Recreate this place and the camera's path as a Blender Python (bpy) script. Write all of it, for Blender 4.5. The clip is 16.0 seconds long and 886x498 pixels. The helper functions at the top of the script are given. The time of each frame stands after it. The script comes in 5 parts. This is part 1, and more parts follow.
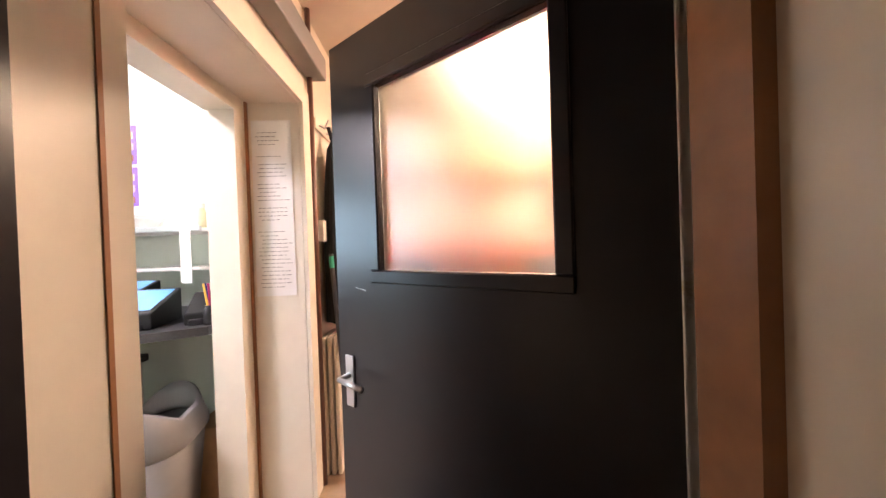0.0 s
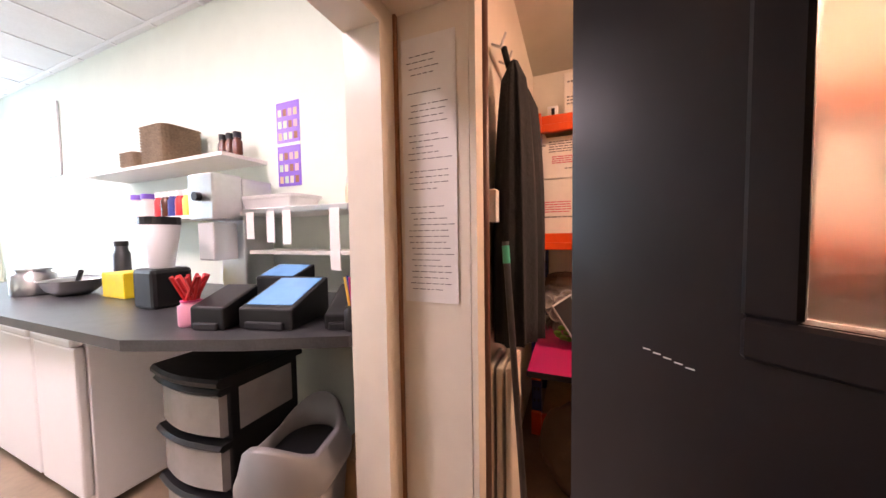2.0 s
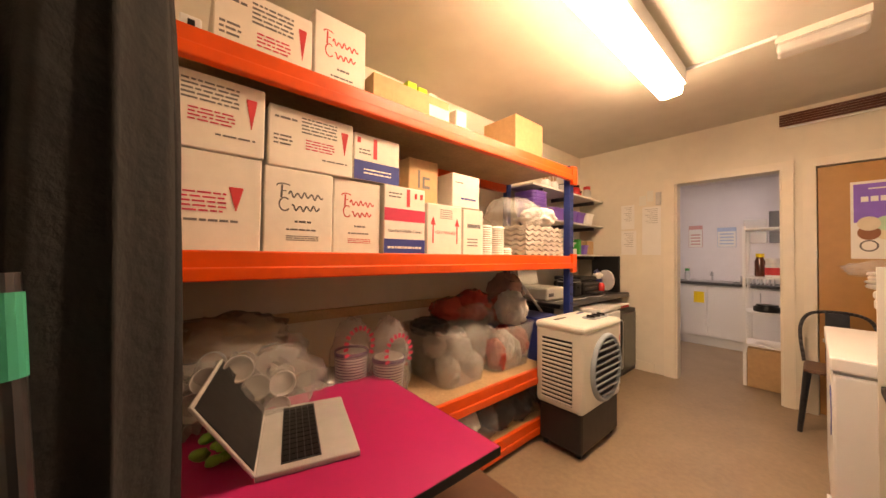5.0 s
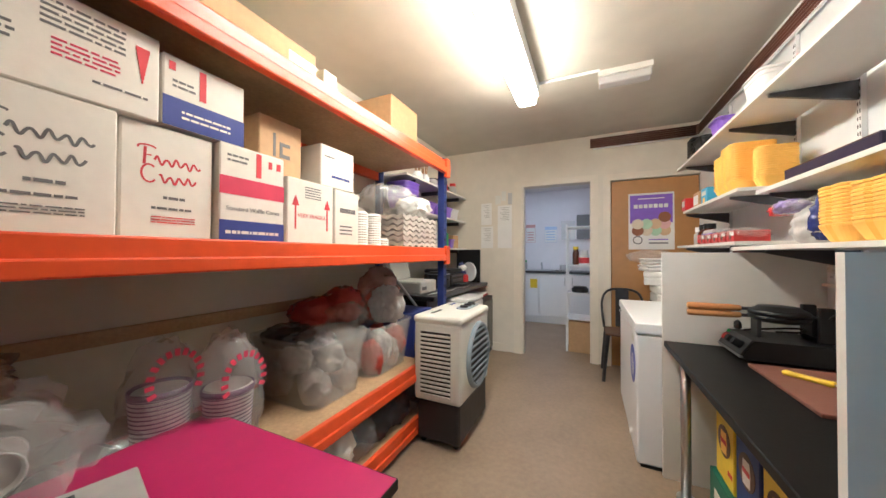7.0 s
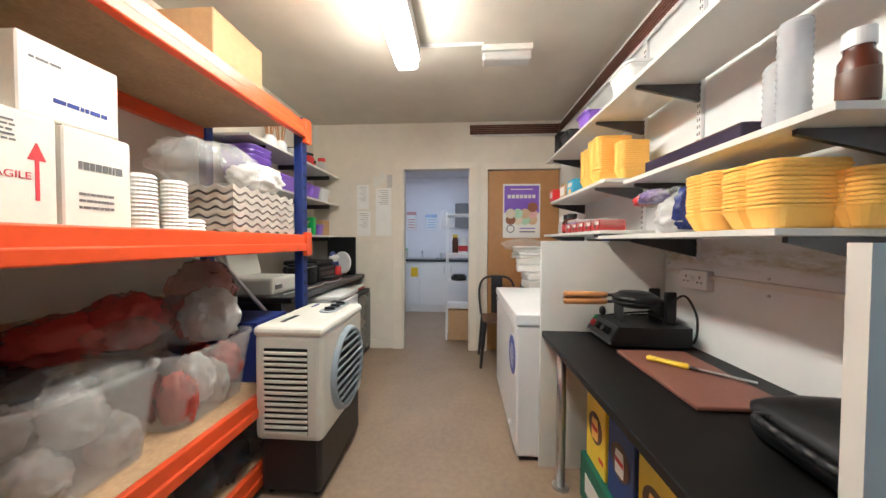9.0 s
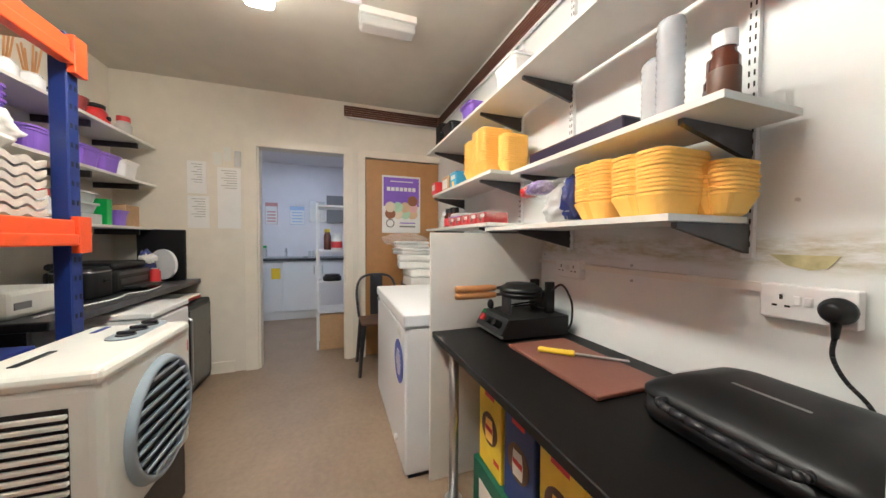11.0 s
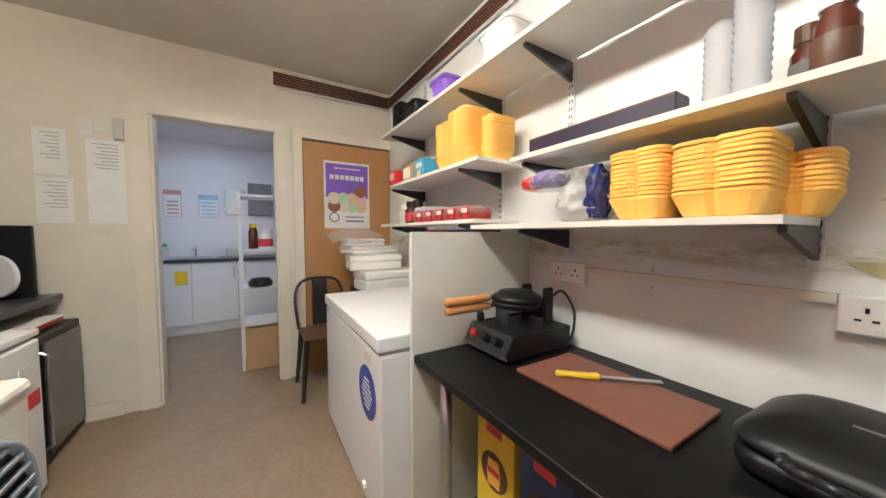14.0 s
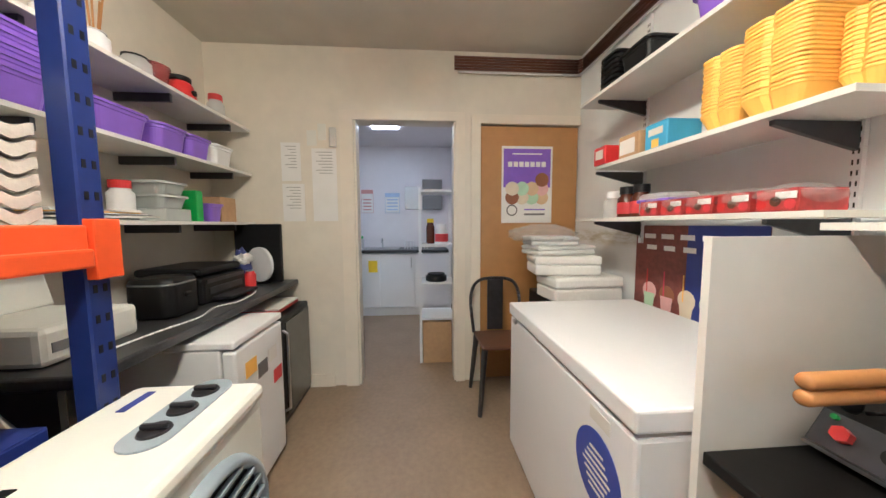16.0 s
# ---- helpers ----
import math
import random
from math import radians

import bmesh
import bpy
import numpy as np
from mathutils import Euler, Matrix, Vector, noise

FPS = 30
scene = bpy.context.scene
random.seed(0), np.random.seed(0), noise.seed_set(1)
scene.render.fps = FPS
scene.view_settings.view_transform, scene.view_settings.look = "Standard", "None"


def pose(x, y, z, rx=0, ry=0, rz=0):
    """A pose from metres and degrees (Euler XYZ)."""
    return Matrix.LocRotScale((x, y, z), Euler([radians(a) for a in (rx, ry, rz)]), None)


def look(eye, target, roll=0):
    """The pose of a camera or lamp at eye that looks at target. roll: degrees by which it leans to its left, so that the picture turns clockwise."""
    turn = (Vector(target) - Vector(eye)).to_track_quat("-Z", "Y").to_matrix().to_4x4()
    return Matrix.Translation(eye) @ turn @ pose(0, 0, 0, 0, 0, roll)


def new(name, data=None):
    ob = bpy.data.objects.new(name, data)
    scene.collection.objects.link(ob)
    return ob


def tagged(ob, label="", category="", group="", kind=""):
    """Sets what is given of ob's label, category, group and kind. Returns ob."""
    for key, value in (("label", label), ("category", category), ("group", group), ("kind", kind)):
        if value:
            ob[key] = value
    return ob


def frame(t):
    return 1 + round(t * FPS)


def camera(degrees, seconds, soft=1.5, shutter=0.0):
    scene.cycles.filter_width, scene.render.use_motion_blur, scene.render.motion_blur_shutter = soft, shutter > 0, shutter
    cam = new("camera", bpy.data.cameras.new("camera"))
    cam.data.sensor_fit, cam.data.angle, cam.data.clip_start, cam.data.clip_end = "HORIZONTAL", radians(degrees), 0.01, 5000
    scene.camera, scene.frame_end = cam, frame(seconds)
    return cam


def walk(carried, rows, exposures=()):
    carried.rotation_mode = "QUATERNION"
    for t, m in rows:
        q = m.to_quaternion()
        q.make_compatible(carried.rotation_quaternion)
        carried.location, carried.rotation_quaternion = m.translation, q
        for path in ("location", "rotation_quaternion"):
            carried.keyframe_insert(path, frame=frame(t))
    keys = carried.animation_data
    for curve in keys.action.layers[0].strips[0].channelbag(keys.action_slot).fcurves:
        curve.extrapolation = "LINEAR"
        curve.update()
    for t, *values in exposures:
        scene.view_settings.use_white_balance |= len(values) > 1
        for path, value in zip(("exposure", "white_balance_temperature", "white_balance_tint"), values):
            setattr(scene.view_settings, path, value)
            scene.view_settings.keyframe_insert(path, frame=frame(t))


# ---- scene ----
cam = camera(109.7, 16.0)
PATH = [
    (0, (0.642, 0.247, 1.27), (0.72, 2.245, 1.253), -2.0),
    (0.5, (0.6, 0.406, 1.269), (0.235, 2.372, 1.27), -1.6),
    (1, (0.51, 0.581, 1.242), (-0.152, 2.468, 1.213), -0.8),
    (1.5, (0.396, 0.762, 1.24), (-0.377, 2.605, 1.179), -0.3),
    (2, (0.299, 0.893, 1.281), (-0.461, 2.74, 1.185), -0.9),
    (2.5, (0.224, 1.025, 1.298), (-0.319, 2.946, 1.188), -0.5),
    (2.7, (0.215, 1.074, 1.3), (-0.214, 3.023, 1.171), -0.1),
    (3, (0.174, 1.156, 1.334), (-0.018, 3.141, 1.18), -0.1),
    (3.2, (0.148, 1.219, 1.332), (0.105, 3.213, 1.182), 0.2),
    (3.5, (0.124, 1.296, 1.324), (0.28, 3.287, 1.205), 0.2),
    (4, (0.109, 1.418, 1.346), (0.667, 3.337, 1.268), 0.6),
    (4.5, (0.142, 1.539, 1.298), (1.052, 3.32, 1.297), 0.4),
    (5, (0.182, 1.642, 1.268), (1.468, 3.172, 1.308), 0.7),
    (5.2, (0.192, 1.67, 1.255), (1.581, 3.108, 1.315), 0.3),
    (7.5, (0.378, 1.868, 1.234), (2.258, 2.551, 1.232), 0.6),
    (8, (0.489, 1.88, 1.24), (2.43, 2.365, 1.22), 0.6),
    (10.3, (0.843, 1.915, 1.211), (2.809, 1.55, 1.179), 0.8),
    (10.5, (0.867, 1.907, 1.204), (2.815, 1.451, 1.182), 1.0),
    (11, (0.928, 1.921, 1.204), (2.816, 1.266, 1.148), 0.3),
    (11.5, (0.975, 1.935, 1.211), (2.79, 1.097, 1.143), -0.0),
    (12, (1.03, 1.925, 1.202), (2.749, 0.905, 1.145), 0.5),
    (12.5, (1.077, 1.938, 1.214), (2.723, 0.804, 1.14), 0.0),
    (13, (1.139, 1.945, 1.224), (2.719, 0.722, 1.143), -0.2),
    (13.5, (1.217, 1.968, 1.233), (2.798, 0.748, 1.132), -0.2),
    (14, (1.293, 2.0, 1.237), (3.0, 0.962, 1.135), 0.0),
    (14.5, (1.409, 2.03, 1.26), (3.256, 1.273, 1.129), 0.2),
    (15, (1.522, 2.071, 1.273), (3.449, 1.558, 1.116), 0.4),
    (15.5, (1.645, 2.094, 1.277), (3.61, 1.758, 1.109), 0.5),
    (16, (1.762, 2.108, 1.273), (3.75, 1.956, 1.114), -0.3),
]
EXPOSURES = [(0, 1.35, 6800, 30), (1, 0.8, 7000, 40), (2, 0.6, 7400, 44), (3.4, 0.42, 7400, 40), (4.2, 0.32, 8400, 32), (5.2, 0.36, 7900, 20), (7.3, 0.38, 4850, 2), (16, 0.42, 5000, 2)]
walk(cam, [(t, look(eye, target, roll)) for t, eye, target, roll in PATH], EXPOSURES)

world = bpy.data.worlds.new("world")
world.use_nodes = True
world.node_tree.nodes["Background"].inputs[0].default_value = (0.6, 0.7, 0.9, 1)
world.node_tree.nodes["Background"].inputs[1].default_value = 0.3
scene.world = world


# ---- materials ----
def mat(name, col, rough=0.5, metal=0.0, scale=18.0, var=0.12, bump=0.08, alpha=1.0, glow=0.0, spec=0.5, transmission=0.0):
    m = bpy.data.materials.new(name)
    m.use_nodes = True
    nt = m.node_tree
    b = nt.nodes["Principled BSDF"]
    co = nt.nodes.new("ShaderNodeTexCoord")
    n1 = nt.nodes.new("ShaderNodeTexNoise")
    n1.inputs["Scale"].default_value, n1.inputs["Detail"].default_value = scale, 6
    n2 = nt.nodes.new("ShaderNodeTexNoise")
    n2.inputs["Scale"].default_value, n2.inputs["Detail"].default_value = scale / 9, 4
    nt.links.new(co.outputs["Object"], n1.inputs["Vector"])
    nt.links.new(co.outputs["Object"], n2.inputs["Vector"])
    mul = nt.nodes.new("ShaderNodeMath")
    mul.operation = "ADD"
    nt.links.new(n1.outputs["Fac"], mul.inputs[0])
    nt.links.new(n2.outputs["Fac"], mul.inputs[1])
    ramp = nt.nodes.new("ShaderNodeMapRange")
    ramp.inputs["From Min"].default_value, ramp.inputs["From Max"].default_value = 0.6, 1.4
    ramp.inputs["To Min"].default_value, ramp.inputs["To Max"].default_value = 1 - var, 1 + var * 0.6
    nt.links.new(mul.outputs[0], ramp.inputs["Value"])
    mix = nt.nodes.new("ShaderNodeVectorMath")
    mix.operation = "SCALE"
    mix.inputs[0].default_value = col
    nt.links.new(ramp.outputs[0], mix.inputs["Scale"])
    nt.links.new(mix.outputs[0], b.inputs["Base Color"])
    rr = nt.nodes.new("ShaderNodeMapRange")
    rr.inputs["To Min"].default_value, rr.inputs["To Max"].default_value = max(0.03, rough - 0.05), min(1, rough + 0.05)
    nt.links.new(n1.outputs["Fac"], rr.inputs["Value"])
    nt.links.new(rr.outputs[0], b.inputs["Roughness"])
    b.inputs["Metallic"].default_value = metal
    b.inputs["Specular IOR Level"].default_value = spec
    b.inputs["Alpha"].default_value = alpha
    b.inputs["Transmission Weight"].default_value = transmission
    if bump:
        bp = nt.nodes.new("ShaderNodeBump")
        bp.inputs["Strength"].default_value, bp.inputs["Distance"].default_value = bump, 0.01
        nt.links.new(n1.outputs["Fac"], bp.inputs["Height"])
        nt.links.new(bp.outputs[0], b.inputs["Normal"])
    if glow:
        b.inputs["Emission Color"].default_value = (*col, 1)
        b.inputs["Emission Strength"].default_value = glow
    return m


WALL = mat("cream_wall_paint", (0.74, 0.68, 0.58), 0.6, scale=7, var=0.1, bump=0.12)
WALLR = mat("white_wall_board", (0.8, 0.82, 0.82), 0.4, scale=5, var=0.08, bump=0.03)
MINT = mat("pale_green_wall", (0.66, 0.74, 0.65), 0.6, scale=6, var=0.06)
KWALL = mat("kitchen_wall", (0.76, 0.73, 0.75), 0.4, scale=6, var=0.05, bump=0.03)
CEIL = mat("ceiling_paint", (0.62, 0.58, 0.5), 0.8, scale=5, var=0.1, bump=0.1)
CEIL2 = mat("ceiling_tile", (0.75, 0.75, 0.74), 0.9, scale=60, var=0.06, bump=0.15)
FLOOR = mat("brown_vinyl_floor", (0.29, 0.21, 0.14), 0.5, scale=30, var=0.22, bump=0.05)
GLOSSW = mat("cream_gloss_paint", (0.78, 0.71, 0.6), 0.35, scale=9, var=0.08, bump=0.03)
WHITE = mat("white_gloss", (0.82, 0.82, 0.83), 0.35, scale=40, var=0.02, bump=0)
MELA = mat("white_melamine", (0.76, 0.74, 0.69), 0.35, scale=12, var=0.06, bump=0.02)
OAK = mat("oak_veneer", (0.46, 0.24, 0.085), 0.4, scale=14, var=0.12, bump=0.02)
PINE = mat("stained_timber", (0.34, 0.15, 0.06), 0.45, scale=16, var=0.3, bump=0.15)
CHIP = mat("chipboard", (0.5, 0.34, 0.19), 0.7, scale=60, var=0.25, bump=0.15)
ORANGE = mat("orange_enamel", (0.72, 0.085, 0.014), 0.32, scale=20, var=0.15, bump=0.04)
BLUE = mat("blue_enamel", (0.015, 0.03, 0.16), 0.35, scale=20, var=0.2)
BLACK = mat("black_plastic", (0.009, 0.009, 0.01), 0.42, scale=30, var=0.3, bump=0.02, spec=0.35)
BLACKG = mat("black_laminate", (0.009, 0.0085, 0.0085), 0.45, scale=120, var=0.5, bump=0.02, spec=0.2)
DOORB = mat("black_painted_door", (0.015, 0.012, 0.013), 0.3, scale=14, var=0.2, bump=0.01, spec=0.35)
GREYC = mat("grey_worktop", (0.05, 0.05, 0.053), 0.35, scale=120, var=0.5, bump=0.03)
STEEL = mat("brushed_steel", (0.55, 0.55, 0.56), 0.32, 1.0, scale=40, var=0.08, bump=0.0)
GUN = mat("gunmetal", (0.1, 0.1, 0.11), 0.35, 0.9, scale=20, var=0.3)
PINK = mat("magenta_laminate", (0.45, 0.02, 0.12), 0.35, scale=20, var=0.1, bump=0.02)
CARDW = mat("white_card", (0.78, 0.73, 0.66), 0.7, scale=25, var=0.07, bump=0.05)
KRAFT = mat("kraft_card", (0.52, 0.33, 0.17), 0.75, scale=30, var=0.15, bump=0.06)
PAPER = mat("paper", (0.82, 0.8, 0.77), 0.6, scale=8, var=0.06, bump=0.25)
INKR = mat("red_ink", (0.62, 0.05, 0.06), 0.6)
INKP = mat("crimson_ink", (0.62, 0.04, 0.1), 0.6)
INKN = mat("navy_ink", (0.03, 0.045, 0.25), 0.6)
INKG = mat("grey_ink", (0.16, 0.15, 0.15), 0.6)
CREAM = mat("cream_plastic", (0.73, 0.72, 0.66), 0.35, scale=10, var=0.06, bump=0.03)
GREYP = mat("blue_grey_plastic", (0.3, 0.35, 0.4), 0.4)
DARKP = mat("charcoal_plastic", (0.018, 0.017, 0.02), 0.45)
LILAC = mat("purple_plastic", (0.24, 0.12, 0.6), 0.35)
YELF = mat("orange_foam", (1.0, 0.6, 0.11), 0.5, scale=40, var=0.05)
YELP = mat("yellow_plastic", (0.85, 0.62, 0.02), 0.4)
CLEAR = mat("clear_plastic", (0.8, 0.79, 0.78), 0.1, scale=14, var=0.05, bump=0.35, alpha=0.24, spec=0.8)
FROST = mat("frosted_plastic", (0.75, 0.74, 0.73), 0.3, scale=10, var=0.06, bump=0.1, alpha=0.6)
GLASS = mat("wired_glass", (0.8, 0.83, 0.8), 0.3, scale=60, var=0.03, bump=0.05, transmission=1.0)
RED = mat("red_plastic", (0.6, 0.03, 0.03), 0.4)
GREEN = mat("green_plastic", (0.04, 0.38, 0.07), 0.4)
TEAL = mat("green_tape", (0.03, 0.42, 0.28), 0.5)
CLOTH = mat("black_cloth", (0.012, 0.012, 0.013), 0.9, scale=50, var=0.4, bump=0.4)
BROWNB = mat("brown_board", (0.2, 0.085, 0.06), 0.5, scale=60, var=0.15)
PULP = mat("egg_tray_pulp", (0.5, 0.45, 0.4), 0.9, scale=50, var=0.15, bump=0.3)
FOAMW = mat("white_foam", (0.82, 0.81, 0.78), 0.7, scale=60, var=0.06, bump=0.1)
COPPER = mat("brown_painted_pipe", (0.14, 0.06, 0.04), 0.4, scale=30, var=0.2)
WOODH = mat("turned_wood", (0.5, 0.24, 0.08), 0.4, scale=20, var=0.2)
LEATHER = mat("dark_wood_seat", (0.12, 0.055, 0.03), 0.45, scale=18, var=0.3)
SCREEN = mat("lit_screen", (0.12, 0.34, 0.62), 0.2, glow=0.2, bump=0)
GREYB = mat("grey_bin_plastic", (0.2, 0.195, 0.195), 0.4, scale=14, var=0.1)
WICKER = mat("woven_cane", (0.33, 0.23, 0.15), 0.8, scale=60, var=0.4, bump=0.5)
LAMP = mat("lit_diffuser", (1.0, 0.78, 0.54), 0.4, glow=52, bump=0)
# Glow of the added, out-of-view panels that brighten the servery.
LAMPC = mat("added_fill_glow", (0.97, 0.97, 1.0), 0.4, glow=46, bump=0)
LAMPK = mat("lit_kitchen_panel", (1.0, 0.94, 0.95), 0.4, glow=15, bump=0)
SKYW = mat("window_daylight", (0.55, 0.85, 1.0), 0.4, glow=6, bump=0)


def band_stain(m, z0, half, col):
    """Damp band across a wall, broken up by noise."""
    nt = m.node_tree
    b = nt.nodes["Principled BSDF"]
    base = b.inputs["Base Color"].links[0].from_socket
    co = nt.nodes.new("ShaderNodeTexCoord")
    sep = nt.nodes.new("ShaderNodeSeparateXYZ")
    nt.links.new(co.outputs["Object"], sep.inputs[0])
    d = nt.nodes.new("ShaderNodeMath")
    d.operation = "SUBTRACT"
    d.inputs[1].default_value = z0
    nt.links.new(sep.outputs["Z"], d.inputs[0])
    a = nt.nodes.new("ShaderNodeMath")
    a.operation = "ABSOLUTE"
    nt.links.new(d.outputs[0], a.inputs[0])
    r = nt.nodes.new("ShaderNodeMapRange")
    r.inputs["From Min"].default_value, r.inputs["From Max"].default_value = half, half * 0.35
    nt.links.new(a.outputs[0], r.inputs["Value"])
    mp = nt.nodes.new("ShaderNodeMapping")
    mp.inputs["Scale"].default_value = (3, 3, 12)
    nt.links.new(co.outputs["Object"], mp.inputs["Vector"])
    n = nt.nodes.new("ShaderNodeTexNoise")
    n.inputs["Scale"].default_value, n.inputs["Detail"].default_value = 2.2, 9
    n.inputs["Roughness"].default_value = 0.7
    nt.links.new(mp.outputs[0], n.inputs["Vector"])
    k = nt.nodes.new("ShaderNodeMapRange")
    k.inputs["From Min"].default_value, k.inputs["From Max"].default_value = 0.4, 0.68
    nt.links.new(n.outputs["Fac"], k.inputs["Value"])
    f = nt.nodes.new("ShaderNodeMath")
    f.operation = "MULTIPLY"
    nt.links.new(r.outputs[0], f.inputs[0])
    nt.links.new(k.outputs[0], f.inputs[1])
    mx = nt.nodes.new("ShaderNodeMixRGB")
    mx.inputs[2].default_value = (*col, 1)
    nt.links.new(f.outputs[0], mx.inputs[0])
    nt.links.new(base, mx.inputs[1])
    nt.links.new(mx.outputs[0], b.inputs["Base Color"])


band_stain(WALLR, 1.178, 0.06, (0.38, 0.33, 0.17))


# ---- building helpers ----
def bx(bm, x0, x1, y0, y1, z0, z1, bevel=0.0, seg=2):
    r = bmesh.ops.create_cube(bm, size=1.0, matrix=Matrix.Translation(((x0 + x1) / 2, (y0 + y1) / 2, (z0 + z1) / 2)) @ Matrix.Diagonal((abs(x1 - x0), abs(y1 - y0), abs(z1 - z0), 1)))
    if bevel:
        es = list({e for v in r["verts"] for e in v.link_edges})
        bmesh.ops.bevel(bm, geom=es, offset=bevel, segments=seg, affect="EDGES", profile=0.5)
    return bm


def cyl(bm, p, q, r, r2=None, n=16, caps=True):
    p, q = Vector(p), Vector(q)
    d = q - p
    m = Matrix.Translation((p + q) / 2) @ d.to_track_quat("Z", "Y").to_matrix().to_4x4()
    bmesh.ops.create_cone(bm, cap_ends=caps, segments=n, radius1=r, radius2=r if r2 is None else r2, depth=d.length, matrix=m)
    return bm


def tube(bm, pts, r, n=10):
    for a, b in zip(pts, pts[1:]):
        cyl(bm, a, b, r, n=n)
    return bm


def lathe(bm, prof, cx=0, cy=0, n=24):
    vs = [bm.verts.new((cx + r, cy, z)) for r, z in prof]
    es = [bm.edges.new((a, b)) for a, b in zip(vs, vs[1:])]
    bmesh.ops.spin(bm, geom=vs + es, cent=(cx, cy, 0), axis=(0, 0, 1), angle=2 * math.pi, steps=n)
    bmesh.ops.remove_doubles(bm, verts=bm.verts, dist=1e-5)
    bmesh.ops.recalc_face_normals(bm, faces=bm.faces)
    return bm


def blob(bm, c, size, seed=0, amp=0.25, sub=3):
    r = bmesh.ops.create_icosphere(bm, subdivisions=sub, radius=1.0)
    for v in r["verts"]:
        k = 1 + amp * noise.noise(v.co * 2.2 + Vector((seed, seed * 2, 0))) + amp * 0.5 * noise.noise(v.co * 6 + Vector((0, seed, 5)))
        v.co = Vector(c) + Vector((v.co.x * size[0], v.co.y * size[1], v.co.z * size[2])) * k
    return bm


def swoop(pts, n=6):
    """Points of a smooth line through the given ones."""
    p = [Vector(q) for q in pts]
    p = [p[0]] + p + [p[-1]]
    out = []
    for a, b, c, d in zip(p, p[1:], p[2:], p[3:]):
        for i in range(n):
            t = i / n
            out.append(0.5 * (2 * b + (c - a) * t + (2 * a - 5 * b + 4 * c - d) * t * t + (3 * b - a - 3 * c + d) * t ** 3))
    return out + [p[-1]]


def outline(w, d, r, n=5, notch=0.0):
    """Rounded rectangle about the origin, counter-clockwise, with optional waists on the long sides."""
    out = []
    for cx, cy, a0 in ((w / 2 - r, d / 2 - r, 0), (-w / 2 + r, d / 2 - r, 90), (-w / 2 + r, -d / 2 + r, 180), (w / 2 - r, -d / 2 + r, 270)):
        for i in range(n + 1):
            a = math.radians(a0 + 90 * i / n)
            out.append((cx + r * math.cos(a), cy + r * math.sin(a)))
        if notch and a0 in (0, 180):
            s = 1 if a0 == 0 else -1
            out += [(s * 0.014, s * d / 2), (0, s * (d / 2 - notch)), (-s * 0.014, s * d / 2)]
    return out


def loft(bm, rings, cap0=True, cap1=True):
    """Skin over rings of points that have the same count."""
    rs = [[bm.verts.new(p) for p in r] for r in rings]
    n = len(rs[0])
    for a, b in zip(rs, rs[1:]):
        for i in range(n):
            bm.faces.new((a[i], a[(i + 1) % n], b[(i + 1) % n], b[i]))
    if cap0:
        bm.faces.new(rs[0][::-1])
    if cap1:
        bm.faces.new(rs[-1])
    return bm


def crumple(bm, c, size, seed=0, amp=0.5, sub=4):
    """Creased bag: an upright lump with sharp folds and a flat underside."""
    r = bmesh.ops.create_icosphere(bm, subdivisions=sub, radius=1.0)
    o = Vector((seed * 1.7, seed * 0.9, seed * 2.3))
    for v in r["verts"]:
        k = 1 - amp * 0.5 * abs(noise.noise(v.co * 1.6 + o)) - amp * 0.45 * abs(noise.noise(v.co * 3.7 + o)) - amp * 0.42 * abs(noise.noise(v.co * 6.5 + o)) - amp * 0.25 * abs(noise.noise(v.co * 13 + o)) + amp * 0.42
        p = v.co * k
        v.co = Vector(c) + Vector((p.x * size[0], p.y * size[1], max(p.z, -0.85) * size[2]))
    return bm


def ribbon(bm, pts, w, y):
    """Flat printed stroke in an upright plane."""
    p = [Vector((a, 0, b)) for a, b in pts]
    vs = []
    for i, q in enumerate(p):
        d = (p[min(i + 1, len(p) - 1)] - p[max(i - 1, 0)]).normalized()
        nrm = Vector((-d.z, 0, d.x)) * w / 2
        vs.append((bm.verts.new((q.x + nrm.x, y, q.z + nrm.z)), bm.verts.new((q.x - nrm.x, y, q.z - nrm.z))))
    for a, b in zip(vs, vs[1:]):
        bm.faces.new((a[0], a[1], b[1], b[0]))
    return bm


def lettering(text, size, m, parent, matrix, name="lettering"):
    """Raised printed words in the built-in font, as a mesh part."""
    cu = bpy.data.curves.new(name, "FONT")
    cu.body, cu.size, cu.extrude, cu.align_x = text, size, 0.0004, "CENTER"
    tmp = bpy.data.objects.new(name, cu)
    me = bpy.data.meshes.new_from_object(tmp)
    bpy.data.objects.remove(tmp)
    me.name = name
    me.transform(matrix)
    me.materials.clear()
    me.materials.append(m)
    ob = new(name, me)
    ob.parent = parent
    return tagged(ob)


def fin(name, bm, material, smooth=False):
    me = bpy.data.meshes.new(name)
    bm.to_mesh(me)
    bm.free()
    me.materials.append(material)
    for p in me.polygons:
        p.use_smooth = smooth
    return me


def part(name, bm, material, parent, label="", smooth=False):
    ob = new(name, fin(name, bm, material, smooth))
    ob.parent = parent
    return tagged(ob, label)


def thing(name, label, category, x=0, y=0, z=0, rz=0, group=""):
    if 0 < len(label.split()) < 4:
        label += " in the servery" if x < -0.4 else " on a shelf"
    ob = new(name)
    ob.matrix_basis = pose(x, y, z, 0, 0, rz)
    ob.empty_display_size = 0.1
    return tagged(ob, label, category, group)


def solid(name, bm, material, label, category, group="", kind="", smooth=False):
    return tagged(new(name, fin(name, bm, material, smooth)), label, category, group, kind)


